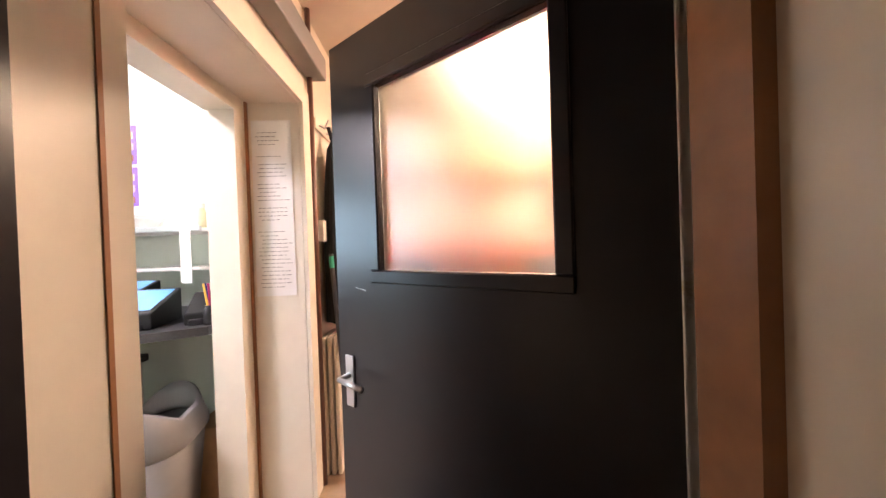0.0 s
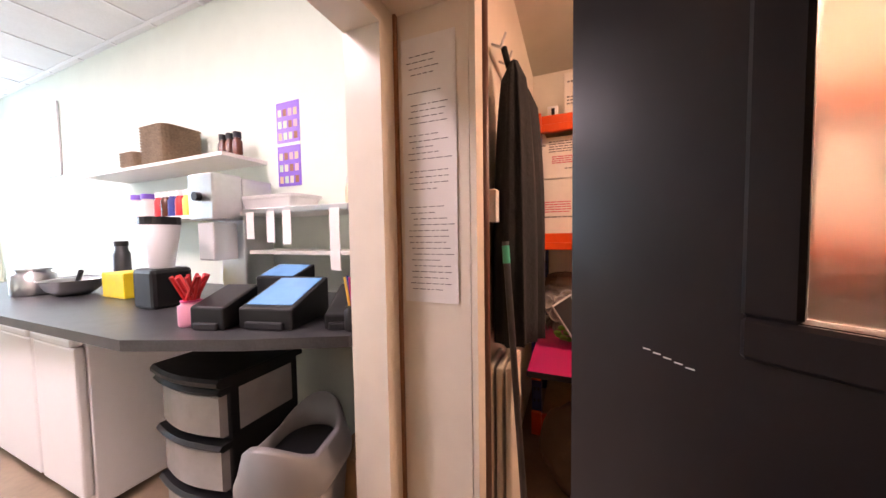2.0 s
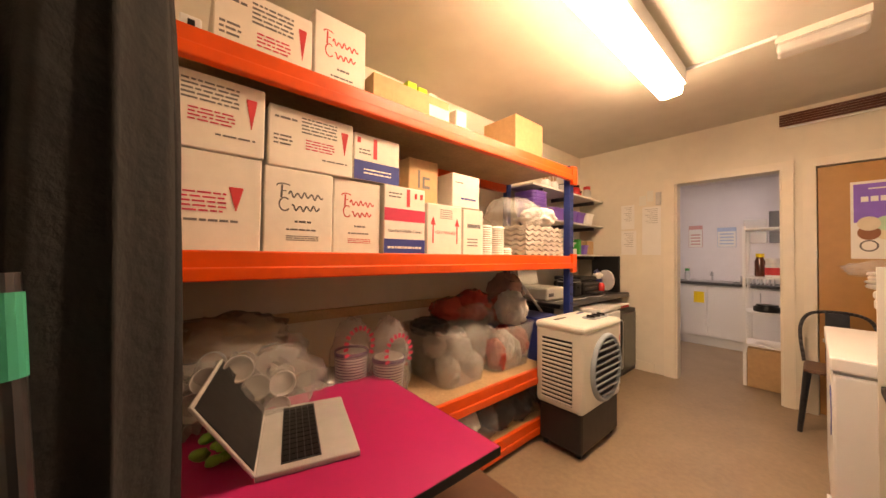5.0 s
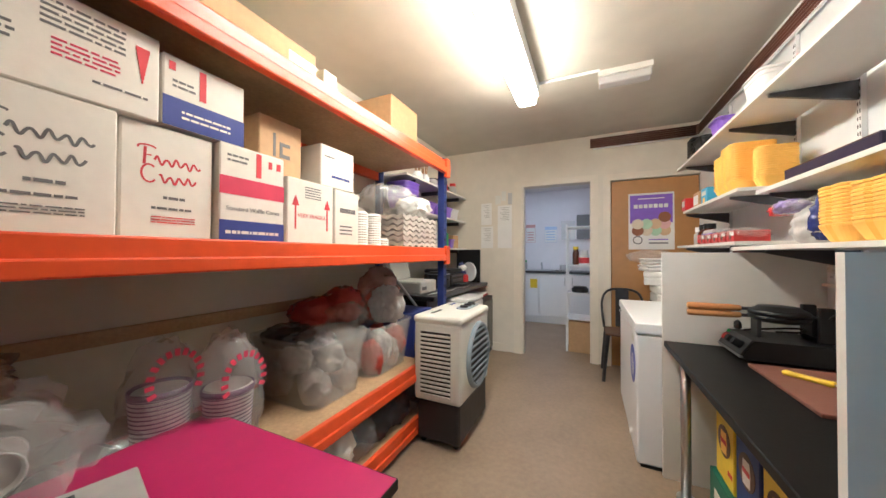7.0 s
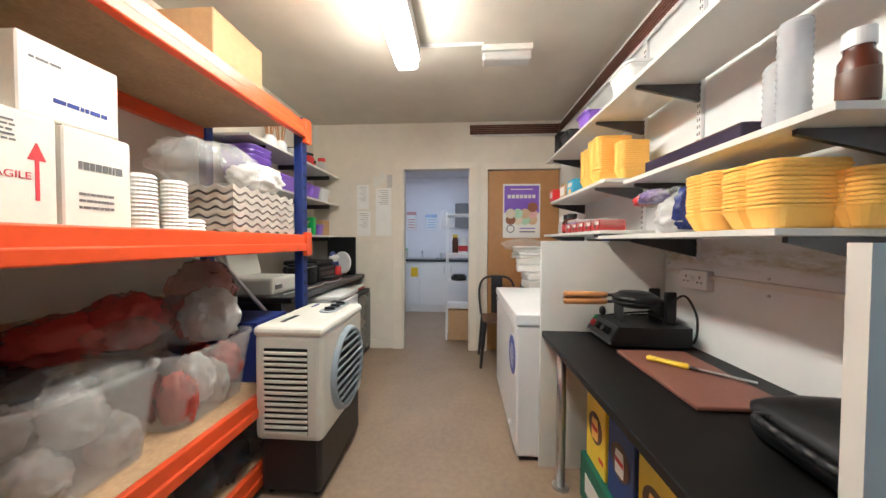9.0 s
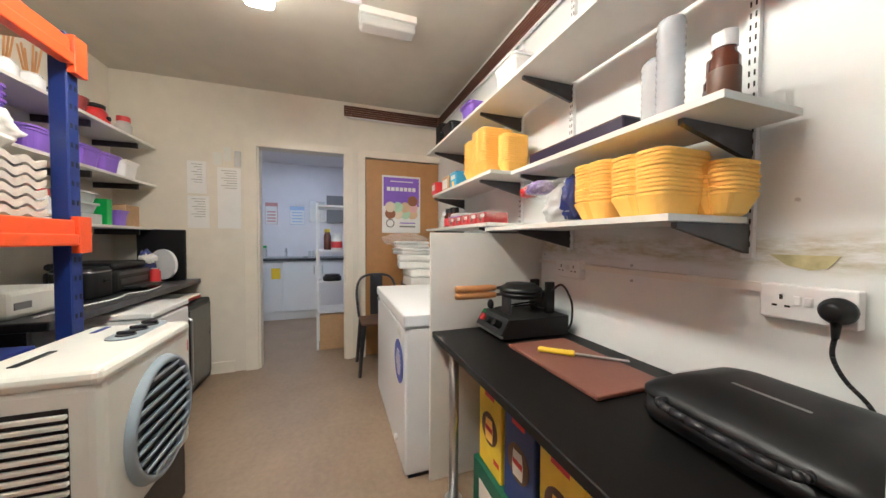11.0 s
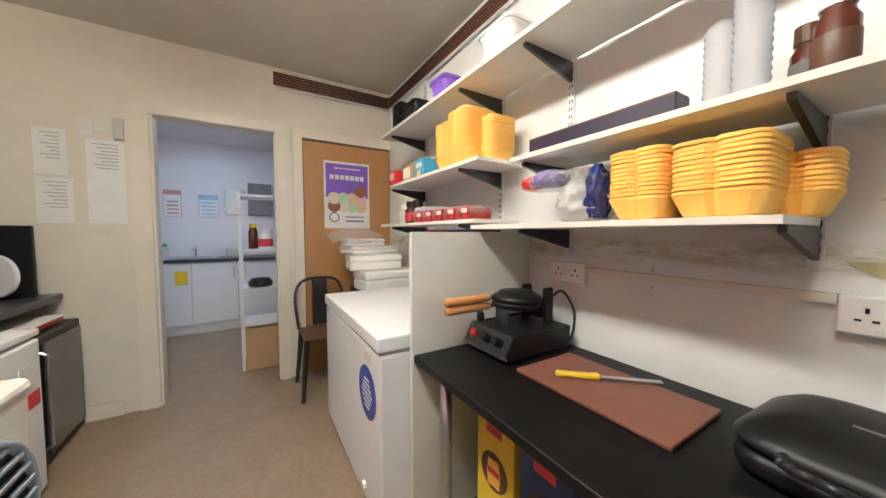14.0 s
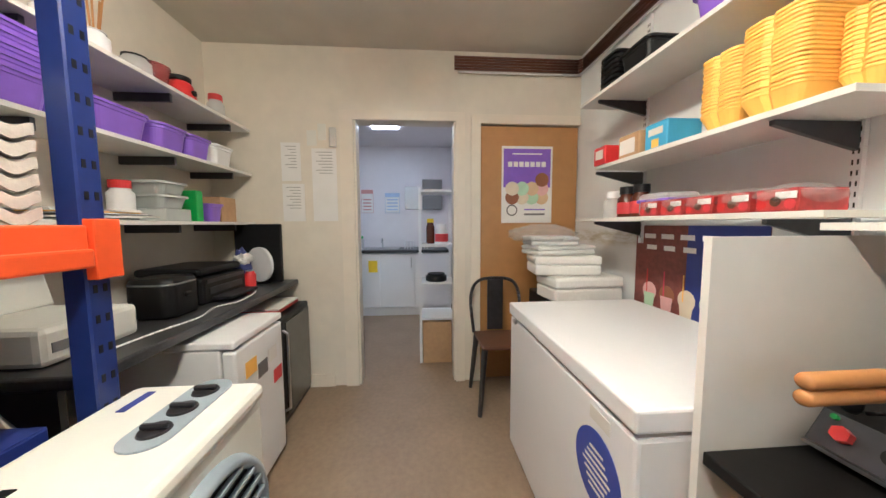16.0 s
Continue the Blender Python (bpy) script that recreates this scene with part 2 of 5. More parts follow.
def struct(name, boxes, material, label="", category=""):
    bm = bmesh.new()
    for b in boxes:
        bx(bm, *b)
    return solid(name, bm, material, label, category, kind="structure")


B = bmesh.new
# ---- setting: storeroom, corridor, servery and kitchen ----
struct("floor", [(-7, 6.8, -2, 4, -0.12, 0)], FLOOR, "worn brown vinyl floor with scuffs", "floor")
struct("ceiling", [(-0.4, 4.33, -2, 3.75, 2.57, 2.7)], CEIL, "off-white painted ceiling", "ceiling")
struct("ceiling_kitchen", [(4.33, 6.8, 1.0, 3.75, 2.45, 2.7)], KWALL, "white kitchen ceiling", "ceiling")
struct("wall_north", [(-0.4, 6.8, 3.63, 3.78, 0, 2.7)], WALL, "cream painted plaster wall", "wall")
struct("wall_west", [(-0.4, 0, -2, 0.93, 0, 2.57), (-0.4, 0, 0.93, 1.85, 2.02, 3.1), (-0.4, 0, 1.85, 3.63, 0, 3.1), (-0.4, 0, -2, 0.93, 2.57, 3.1)], GLOSSW, "cream painted wall with servery opening", "wall")
struct("wall_east", [(4.205, 4.33, 2.59, 3.63, 0, 2.57), (4.205, 4.33, 1.82, 2.59, 2.05, 2.57), (4.205, 4.33, 1.625, 1.82, 0, 2.57), (4.205, 4.33, 0.7, 1.625, 2.04, 2.57), (4.26, 4.33, 0.7, 1.625, 0, 2.04)], WALL, "cream plaster wall with two doorways", "wall")
struct("wall_south", [(1.105, 4.33, 0.68, 0.83, 0, 2.57), (0, 1.105, 0.68, 0.83, 2.06, 2.57)], WALLR, "white boarded wall with mould band", "wall")
struct("wall_corridor", [(1.105, 1.3, -2, 0.68, 0, 2.57), (-0.4, 1.3, -2.15, -2, 0, 2.57)], GLOSSW, "cream corridor wall", "wall")
struct("wall_servery", [(-6.4, -0.4, 2.42, 2.55, 0, 3.1), (-6.4, -0.4, -2.15, -2, 0, 3.1)], MINT, "pale green servery wall", "wall")
struct("wall_front", [(-6.55, -6.4, -2, 0.0, 0, 3.1), (-6.55, -6.4, 2.3, 2.55, 0, 3.1), (-6.55, -6.4, 0, 2.3, 0, 1.0), (-6.55, -6.4, 0, 2.3, 2.5, 3.1)], MINT, "pale green shopfront wall with window", "wall")
struct("backdrop", [(-7.0, -6.95, -1, 3.2, 0.4, 3.0)], SKYW, "bright street daylight behind window", "backdrop")
struct("ceiling_servery", [(-6.4, -0.4, -2, 2.42, 2.98, 3.1)], CEIL2, "suspended ceiling of white tiles", "ceiling")
bm = B()
for i in range(11):
    bx(bm, -6.4 + i * 0.6, -6.376 + i * 0.6, -2, 2.42, 2.972, 2.9795)
for j in range(8):
    bx(bm, -6.4, -0.4, -1.85 + j * 0.6, -1.826 + j * 0.6, 2.968, 2.9755)
solid("trim_ceiling_grid", bm, WHITE, "white ceiling grid bars", "ceiling grid", kind="structure")
struct("wall_kitchen", [(6.65, 6.8, 1.0, 3.63, 0, 2.45), (4.33, 6.65, 1.0, 1.6, 0, 2.45)], KWALL, "white kitchen wall", "wall")
for k, b in enumerate([(4.19, 4.204, 2.78, 3.1, 0, 0.1)]):
    struct("baseboard", [b], GLOSSW, "cream painted skirting board", "skirting")
# servery opening lining
struct("trim_lining", [(-0.4, -0.26, 1.755, 1.849, 0, 2.02), (-0.4, -0.26, 0.931, 0.96, 0, 2.02), (-0.4, -0.26, 0.96, 1.755, 1.95, 2.019)], GLOSSW, "chipped cream door lining", "door frame")
struct("trim_architrave", [(0.001, 0.022, 1.852, 1.935, 0, 2.1), (0.001, 0.022, 0.737, 0.928, 0, 2.1), (0.001, 0.022, 0.928, 1.852, 2.022, 2.1)], GLOSSW, "cream painted timber architrave", "door frame")
# Grooves are not cut: thin brown strips stand in for their shaded lines.
struct("trim_groove", [(-0.26, -0.25, 1.835, 1.8495, 0, 2.02), (0.0225, 0.026, 0.862, 0.872, 0, 2.1)], PINE, "brown strip drawn for the dark groove in the frame", "door frame")
# Black strips along the left side and the top of the doorway.
struct("trim_black_frame", [(0.001, 0.03, 0.695, 0.735, 0, 2.06), (0.03, 1.06, 0.68, 0.76, 2.0, 2.059)], DOORB, "black strips along the door frame", "door frame")
struct("trim_timber_frame", [(0.001, 0.026, 0.58, 0.695, 0, 2.06), (1.07, 1.104, 0.64, 0.74, 0, 2.06)], PINE, "stained timber door post", "door frame")
struct("trim_frame_kitchen", [(4.185, 4.204, 2.592, 2.69, 0, 2.12), (4.185, 4.204, 1.75, 1.819, 0, 2.12), (4.185, 4.204, 1.819, 2.592, 2.052, 2.12), (4.205, 4.33, 2.575, 2.589, 0, 2.05), (4.205, 4.33, 1.821, 1.835, 0, 2.05)], GLOSSW, "cream door frame round kitchen opening", "door frame")
struct("trim_frame_oak", [(4.185, 4.204, 1.627, 1.70, 0, 2.11), (4.185, 4.204, 0.835, 1.627, 2.041, 2.11)], GLOSSW, "cream door frame round oak door", "door frame")
# ---- doors ----
d1 = tagged(thing("door_1", "closed oak veneer flush door", "door", 4.235, 1.23, 0), kind="structure")
part("leaf", bx(B(), -0.02, 0.02, -0.39, 0.39, 0.01, 2.03, 0.002, 1), OAK, d1)
ax = Vector((0.787, -0.618, 0))
d2 = tagged(thing("door_2", "open black painted door with wired glass pane", "door", 0.294, 1.396, 0, math.degrees(math.atan2(-0.618, 0.787))), kind="structure")
bm = B()
W = 1.0
for b in [(0.008, 0.235, 0, 0.036, 0.01, 1.99), (0.79, W, 0, 0.036, 0.01, 1.99), (0.235, 0.79, 0, 0.036, 0.01, 1.2), (0.235, 0.79, 0, 0.036, 1.79, 1.99)]:
    bx(bm, *b)
leaf = part("leaf", bm, DOORB, d2)
bm = B()
for b in [(0.20, 0.825, -0.012, -0.0005, 1.16, 1.2), (0.20, 0.825, -0.012, -0.0005, 1.79, 1.83), (0.2, 0.24, -0.012, -0.0005, 1.2, 1.79), (0.785, 0.825, -0.012, -0.0005, 1.2, 1.79)]:
    bx(bm, *b, 0.004, 1)
part("glazing_bead", bm, DOORB, d2)
pane = part("pane", bx(B(), 0.236, 0.789, 0.018, 0.024, 1.201, 1.789), GLASS, d2, "wired safety glass pane")
pane.visible_shadow = False
h = part("handle_plate", bx(B(), 0.045, 0.09, -0.008, -0.0005, 0.72, 0.90, 0.003, 1), STEEL, d2, "steel lever handle plate")
part("lever", tube(B(), [(0.067, -0.008, 0.83), (0.067, -0.05, 0.83), (0.19, -0.055, 0.825)], 0.0095), STEEL, h, smooth=True)
bm = B()
for i in range(5):
    bx(bm, 0.11 + 0.011 * i, 0.118 + 0.011 * i, -0.001, -0.0004, 1.139 - 0.002 * i, 1.1405 - 0.002 * i)
part("scratch", bm, PAPER, d2)


# ---- rack with boards ----
rack = thing("shelving_rack", "orange and blue steel boltless shelving rack with chipboard shelves", "rack", 0, 0, 0)
TOPS = (1.975, 1.275, 0.49, 0.14)
for px in (0.07, 2.555):
    for py in (2.895, 3.52):
        bm = B()
        bx(bm, px, px + 0.06, py, py + 0.055, 0, 2.0, 0.004, 1)
        post = part("post", bm, BLUE, rack)
        bm = B()
        for k in range(26):
            for q in (0.018, 0.042):
                bx(bm, px + q - 0.005, px + q + 0.005, py - 0.0015, py - 0.0005, 0.06 + k * 0.075, 0.08 + k * 0.075)
                bx(bm, px + 0.0605, px + 0.0615, py + q - 0.009, py + q + 0.001, 0.06 + k * 0.075, 0.08 + k * 0.075)
        tagged(part("slots", bm, BLACK, post), kind="stuff")
    part("brace", cyl(B(), (px + 0.03, 2.94, 0.55), (px + 0.03, 3.5, 1.15), 0.012), STEEL, rack)
for zt in TOPS:
    for y0, s in ((2.88, 1), (3.56, -1)):
        bm = B()
        bx(bm, 0.13, 2.555, y0, y0 + s * 0.03, zt - 0.1, zt, 0.006)
        bx(bm, 0.13, 2.555, y0 - s * 0.012, y0 + s * 0.012, zt - 0.1, zt - 0.055, 0.006)
        bx(bm, 0.07, 0.13, y0 - 0.012, y0 + s * 0.014, zt - 0.13, zt + 0.015, 0.002, 1)
        bx(bm, 2.555, 2.622, y0 - 0.012, y0 + s * 0.014, zt - 0.13, zt + 0.015, 0.002, 1)
        part("beam", bm, ORANGE, rack)
    part("board", bx(B(), 0.132, 2.553, 2.912, 3.528, zt - 0.03, zt - 0.012), CHIP, rack)


# ---- cartons ----
def carton(x0, x1, y0, y1, z0, z1, m, label, prints=(), rz=0, group="cartons on the rack"):
    t = thing("carton", label, "box", (x0 + x1) / 2, (y0 + y1) / 2, z0, rz, group)
    w, d, hh = (x1 - x0) / 2 - 0.003, (y1 - y0) / 2, z1 - z0 - 0.002
    bm = bx(B(), -w, w, -d, d, 0, hh, 0.004, 1)
    bx(bm, -w + 0.002, -0.001, -d + 0.002, d - 0.002, hh - 0.001, hh + 0.0015)
    bx(bm, 0.001, w - 0.002, -d + 0.002, d - 0.002, hh - 0.001, hh + 0.0015)
    part("body", bm, m, t)
    by = {}
    for u0, u1, v0, v1, im in prints:
        if (u1 - u0) * (v1 - v0) > 0.012:
            part("print_field", bx(B(), -w + 2 * w * u0, -w + 2 * w * u1, -d - 0.0014, -d - 0.0002, hh * v0, hh * v1), im, t)
            continue
        by.setdefault(im.name, (im, B()))
        bx(by[im.name][1], -w + 2 * w * u0, -w + 2 * w * u1, -d - 0.0016, -d - 0.0002, hh * v0, hh * v1)
    for im, b in by.values():
        tagged(part("writing", b, im, t), kind="stuff")
    return t


def script_mark(t, x0, x1, y0, z0, z1, m):
    """Two rows of swash strokes standing in for a trade mark."""
    w, hh = (x1 - x0), (z1 - z0)
    bm = B()
    def arc(cx, cz, rx, rz, a0, a1, th):
        ribbon(bm, [(cx + rx * math.cos(math.radians(a0 + (a1 - a0) * i / 12)), cz + rz * math.sin(math.radians(a0 + (a1 - a0) * i / 12))) for i in range(13)], th, y0)
    for row, (base, big, n) in enumerate(((0.7, 0.16, 5), (0.55, 0.14, 4))):
        cx, cz = w * (-0.27 + 0.05 * row), hh * base
        if row:
            arc(cx, cz + hh * 0.03, w * 0.075, hh * 0.075, 50, 320, w * 0.022)
        else:
            ribbon(bm, [(cx, cz - hh * 0.05), (cx + w * 0.01, cz + hh * 0.1)], w * 0.03, y0)
            arc(cx + w * 0.03, cz + hh * 0.09, w * 0.09, hh * 0.025, 200, 20, w * 0.02)
            ribbon(bm, [(cx, cz + hh * 0.03), (cx + w * 0.07, cz + hh * 0.035)], w * 0.016, y0)
        x = cx + w * 0.1
        ribbon(bm, [(x + w * 0.1 * n * i / 120, cz + hh * 0.034 * math.sin(i / 120 * n * 2 * math.pi + row) * (0.8 + 0.3 * math.sin(i * 0.155))) for i in range(121)], w * 0.024, y0)
    part("trade_mark", bm, m, t)


def lines(u0, u1, v0, v1, n, m, seed=1):
    rnd = random.Random(seed)
    out, hh = [], (v1 - v0) / n
    for i in range(n):
        a = u0
        while a < u1 - 0.02:
            b = min(u1, a + rnd.uniform(0.03, 0.12))
            out.append((a, b, v0 + i * hh + hh * 0.3, v0 + i * hh + hh * 0.7, m))
            a = b + 0.015
    return out


def logo(m):
    return lines(0.42, 0.66, 0.36, 0.42, 1, INKG) + lines(0.3, 0.75, 0.27, 0.32, 1, INKG) + lines(0.3, 0.78, 0.16, 0.23, 3, m)


def cone_mark(u0, u1, v0, v1, m):
    n = 8
    mid = (u0 + u1) / 2
    return [(mid - (u1 - u0) / 2 * (i + 1) / n, mid + (u1 - u0) / 2 * (i + 1) / n, v0 + (v1 - v0) * i / n, v0 + (v1 - v0) * (i + 1) / n, m) for i in range(n)]


SPEC = lines(0.35, 0.78, 0.62, 0.92, 5, INKG, 2) + lines(0.4, 0.75, 0.35, 0.55, 4, INKP, 3) + lines(0.06, 0.3, 0.78, 0.86, 1, INKG) + lines(0.05, 0.25, 0.35, 0.55, 3, INKG, 8) + cone_mark(0.84, 0.93, 0.4, 0.82, INKR) + lines(0.6, 0.92, 0.2, 0.26, 1, INKG)
SPEC2 = lines(0.25, 0.7, 0.4, 0.62, 5, INKP, 6) + cone_mark(0.72, 0.84, 0.44, 0.68, INKR) + lines(0.2, 0.8, 0.3, 0.36, 1, INKG)
ARROWS = [(0.14, 0.17, 0.25, 0.6, INKR), (0.83, 0.86, 0.25, 0.6, INKR)] + cone_mark(0.09, 0.22, 0.75, 0.6, INKR) + cone_mark(0.78, 0.91, 0.75, 0.6, INKR)
STD = [(0, 1, 0.5, 0.68, INKP), (0, 1, 0.0, 0.24, INKN), (0.52, 0.6, 0.72, 0.98, INKR)] + lines(0.08, 0.9, 0.08, 0.16, 1, CARDW, 9) + lines(0.1, 0.4, 0.82, 0.92, 2, INKG) + [(0.72, 0.78, 0.85, 0.93, INKR), (0.86, 0.93, 0.85, 0.93, INKR)]
STD2 = [(0, 1, 0.0, 0.42, INKN), (0.4, 0.48, 0.5, 0.95, INKR), (0.06, 0.13, 0.8, 0.92, INKR)] + lines(0.2, 0.8, 0.12, 0.28, 2, CARDW, 5) + lines(0.1, 0.35, 0.55, 0.7, 2, INKG)
Z2 = 1.263
carton(0.05, 0.405, 2.935, 3.35, Z2, 1.605, CARDW, "white cone carton with red cone mark", SPEC2)
script_mark(carton(0.41, 0.67, 2.945, 3.35, Z2, 1.597, CARDW, "white carton with grey lettering", logo(INKG)), 0.41, 0.67, -0.20350000000000013, Z2, 1.597, INKG)
script_mark(carton(0.675, 0.905, 2.965, 3.35, Z2, 1.597, CARDW, "white carton with red lettering", logo(INKR)), 0.675, 0.905, -0.19350000000000012, Z2, 1.597, INKR)
ct = carton(0.91, 1.155, 2.945, 3.3, Z2, 1.603, CARDW, "white carton with crimson and navy bands", STD)
lettering("Standard Waffle Cones", 0.021, INKG, ct, pose(0, -0.1785, 0.115, 90, 0, 0))
ct = carton(1.165, 1.42, 2.945, 3.3, Z2, 1.545, CARDW, "white fragile carton with red arrows", ARROWS + lines(0.35, 0.7, 0.72, 0.92, 5, INKG, 4))
lettering("VERY FRAGILE", 0.024, INKR, ct, pose(0, -0.1785, 0.12, 90, 0, 0))
carton(1.425, 1.60, 2.945, 3.3, Z2, 1.54, CARDW, "white carton with black print", lines(0.2, 0.85, 0.55, 0.75, 1, INKG, 3) + lines(0.2, 0.7, 0.2, 0.4, 3, INKG))
carton(0.04, 0.41, 2.93, 3.35, 1.608, 1.858, CARDW, "white cone carton with red cone mark", SPEC)
carton(0.42, 0.755, 2.945, 3.35, 1.60, 1.832, CARDW, "white cone carton with dark cone mark", SPEC)
carton(0.76, 1.0, 2.955, 3.3, 1.606, 1.815, CARDW, "opened white carton with navy band", STD2)
carton(1.095, 1.30, 3.02, 3.3, 1.549, 1.79, KRAFT, "brown kraft carton with dark logo", [(0.3, 0.36, 0.35, 0.75, INKG), (0.45, 0.7, 0.35, 0.42, INKG), (0.45, 0.52, 0.42, 0.62, INKG), (0.52, 0.7, 0.56, 0.62, INKG)])
carton(1.36, 1.59, 2.97, 3.3, 1.549, 1.745, CARDW, "white carton with blue mark", lines(0.3, 0.85, 0.2, 0.35, 1, INKN, 2) + lines(0.1, 0.4, 0.7, 0.78, 1, INKG))
Z1 = 1.963
carton(0.25, 0.60, 3.03, 3.4, Z1, 2.27, CARDW, "white cone carton with red cone mark", SPEC)
script_mark(carton(0.605, 0.85, 3.035, 3.4, Z1, 2.34, CARDW, "tall white carton with red lettering", logo(INKR)), 0.605, 0.85, -0.1835, Z1, 2.34, INKR)
carton(0.87, 1.36, 3.0, 3.3, Z1, 2.15, KRAFT, "low brown open carton with tape", [(0.7, 1, 0.3, 0.75, CARDW)])
for i, m in enumerate((GREEN, YELF, PAPER)):
    carton(1.27 + i * 0.085, 1.35 + i * 0.085, 3.31, 3.5, Z1, 2.39 - 0.01 * i, mat("lime_card", (0.45, 0.62, 0.04), 0.5) if i < 2 else PAPER, "upright lime green packet", [(0.1, 0.9, 0.1, 0.45, CARDW)], group="packets on the top shelf")
carton(1.5, 1.6, 3.1, 3.3, Z1, 2.2, PAPER, "small white packet beside cartons")
carton(2.14, 2.52, 3.12, 3.45, Z1, 2.375, KRAFT, "brown kraft carton with torn top", [(0.45, 0.55, 0.08, 0.14, INKR)])
cb = thing("torch_charger", "white charger with black and blue button", "device", 0.19, 3.0, Z1)
part("body", bx(B(), -0.03, 0.03, -0.02, 0.02, 0, 0.1, 0.006), WHITE, cb)
part("button", bx(B(), -0.008, 0.012, -0.024, -0.0205, 0.03, 0.085, 0.002), BLACK, cb)

# ---- air cooler ----
ac = thing("air_cooler", "cream evaporative air cooler with charcoal base on castors", "air cooler", 2.365, 2.725, 0)
part("base", bx(B(), -0.275, 0.28, -0.155, 0.14, 0.03, 0.3, 0.02), DARKP, ac)
body = part("body", bx(B(), -0.285, 0.29, -0.17, 0.165, 0.28, 0.8, 0.03, 3), CREAM, ac)
part("top", bx(B(), -0.29, 0.295, -0.175, 0.17, 0.78, 0.832, 0.024, 3), CREAM, ac, smooth=False)
part("grille_recess", bx(B(), -0.288, -0.2855, -0.10, 0.11, 0.32, 0.73), BLACK, ac)
for k in range(15):
    part("louvre", bx(B(), -0.299, -0.287, -0.10, 0.11, 0.325 + k * 0.027, 0.338 + k * 0.027, 0.002, 1), CREAM, ac)
bm = cyl(B(), (0.03, -0.171, 0.53), (0.03, -0.18, 0.53), 0.205, n=40)
part("fan_recess", bm, BLACK, ac)
bm = lathe(B(), [(0.19, 0), (0.194, 0.018), (0.205, 0.026), (0.218, 0.02), (0.226, 0)], n=48)
bmesh.ops.transform(bm, matrix=pose(0.03, -0.171, 0.53, 90, 0, 0), verts=bm.verts)
part("fan_ring", bm, GREYP, ac, smooth=True)
for k in range(9):
    zz = -0.17 + k * 0.0425
    hw = math.sqrt(max(0.0, 0.195 ** 2 - zz * zz))
    part("slat", bx(B(), 0.03 - hw, 0.03 + hw, -0.196, -0.183, 0.525 + zz, 0.537 + zz, 0.002, 1), GREYP, ac)
o = outline(0.29, 0.1, 0.048)
pan = part("control_panel", loft(B(), [[(0.155 + x, -0.05 + y, z) for x, y in o] for z in (0.8305, 0.8365)]), GREYP, ac)
for k in range(3):
    kx = 0.075 + 0.08 * k
    kn = cyl(B(), (kx, -0.05, 0.8365), (kx, -0.05, 0.841), 0.031, 0.029, 24)
    bx(kn, kx - 0.006, kx + 0.006, -0.078, -0.022, 0.841, 0.853, 0.003, 1)
    part("knob", kn, DARKP, pan)
part("tank_slot", bx(B(), -0.2, -0.06, 0.06, 0.082, 0.832, 0.834), BLACK, ac)
part("label", bx(B(), 0.16, 0.25, 0.085, 0.105, 0.832, 0.834), INKN, ac)
for cx in (-0.23, 0.23):
    for cy in (-0.12, 0.11):
        part("castor", cyl(B(), (cx - 0.012, cy, 0.02), (cx + 0.012, cy, 0.02), 0.02), BLACK, ac)

# ---- pink table, laptop, stool ----
tb = thing("table", "magenta laminate table with black edge and pedestal", "table", 0.55, 2.66, 0)
part("tabletop", bx(B(), -0.43, 0.41, -0.38, 0.39, 0.648, 0.672), PINK, tb)
bm = B()
for b in [(-0.432, 0.412, -0.383, -0.3805, 0.645, 0.671), (0.4105, 0.413, -0.38, 0.39, 0.645, 0.671)]:
    bx(bm, *b)
part("edging", bm, BLACK, tb)
part("column", bx(B(), -0.04, 0.04, -0.05, 0.03, 0.02, 0.648, 0.006, 1), BLACK, tb)
part("foot", bx(B(), -0.3, 0.3, -0.04, 0.02, 0, 0.02, 0.005, 1), BLACK, tb)
SILVER = mat("silver_plastic", (0.42, 0.41, 0.4), 0.4)
lp = thing("laptop", "open silver laptop on the pink table", "laptop", 0.518, 2.731, 0.672, -14)
part("deck", bx(B(), -0.135, 0.135, -0.195, 0.195, 0, 0.018, 0.004), SILVER, lp)
part("keyboard", bx(B(), -0.075, 0.03, -0.17, 0.17, 0.018, 0.0195), GUN, lp)
kb = B()
for i in range(5):
    for j in range(12):
        bx(kb, -0.072 + i * 0.02, -0.055 + i * 0.02, -0.163 + j * 0.0275, -0.14 + j * 0.0275, 0.0195, 0.0215)
part("keys", kb, BLACK, lp)
bm = bx(B(), -0.004, 0.004, -0.195, 0.195, 0, 0.25, 0.003)
bmesh.ops.transform(bm, matrix=pose(-0.135, 0, 0.015, 0, -34, 0), verts=bm.verts)
lid = part("lid", bm, SILVER, lp)
bm = bx(B(), 0.0045, 0.006, -0.185, 0.185, 0.012, 0.24)
bmesh.ops.transform(bm, matrix=pose(-0.135, 0, 0.015, 0, -34, 0), verts=bm.verts)
part("screen", bm, BLACK, lid)
ky = thing("keys", "bunch of keys with black fob", "keys", 0.44, 2.36, 0.673)
for i in range(5):
    a = i * 1.1
    part("key", bx(B(), 0.02 * math.cos(a) - 0.012, 0.02 * math.cos(a) + 0.03, 0.02 * math.sin(a) - 0.008, 0.02 * math.sin(a) + 0.008, 0.003 * i, 0.003 * i + 0.0028), STEEL, ky)
part("fob", bx(B(), 0.03, 0.085, -0.04, -0.01, 0, 0.014, 0.005), BLACK, ky)
gp = thing("green_toy", "small bright green plastic leaves on the table", "ornament", 0.26, 2.72, 0.672)
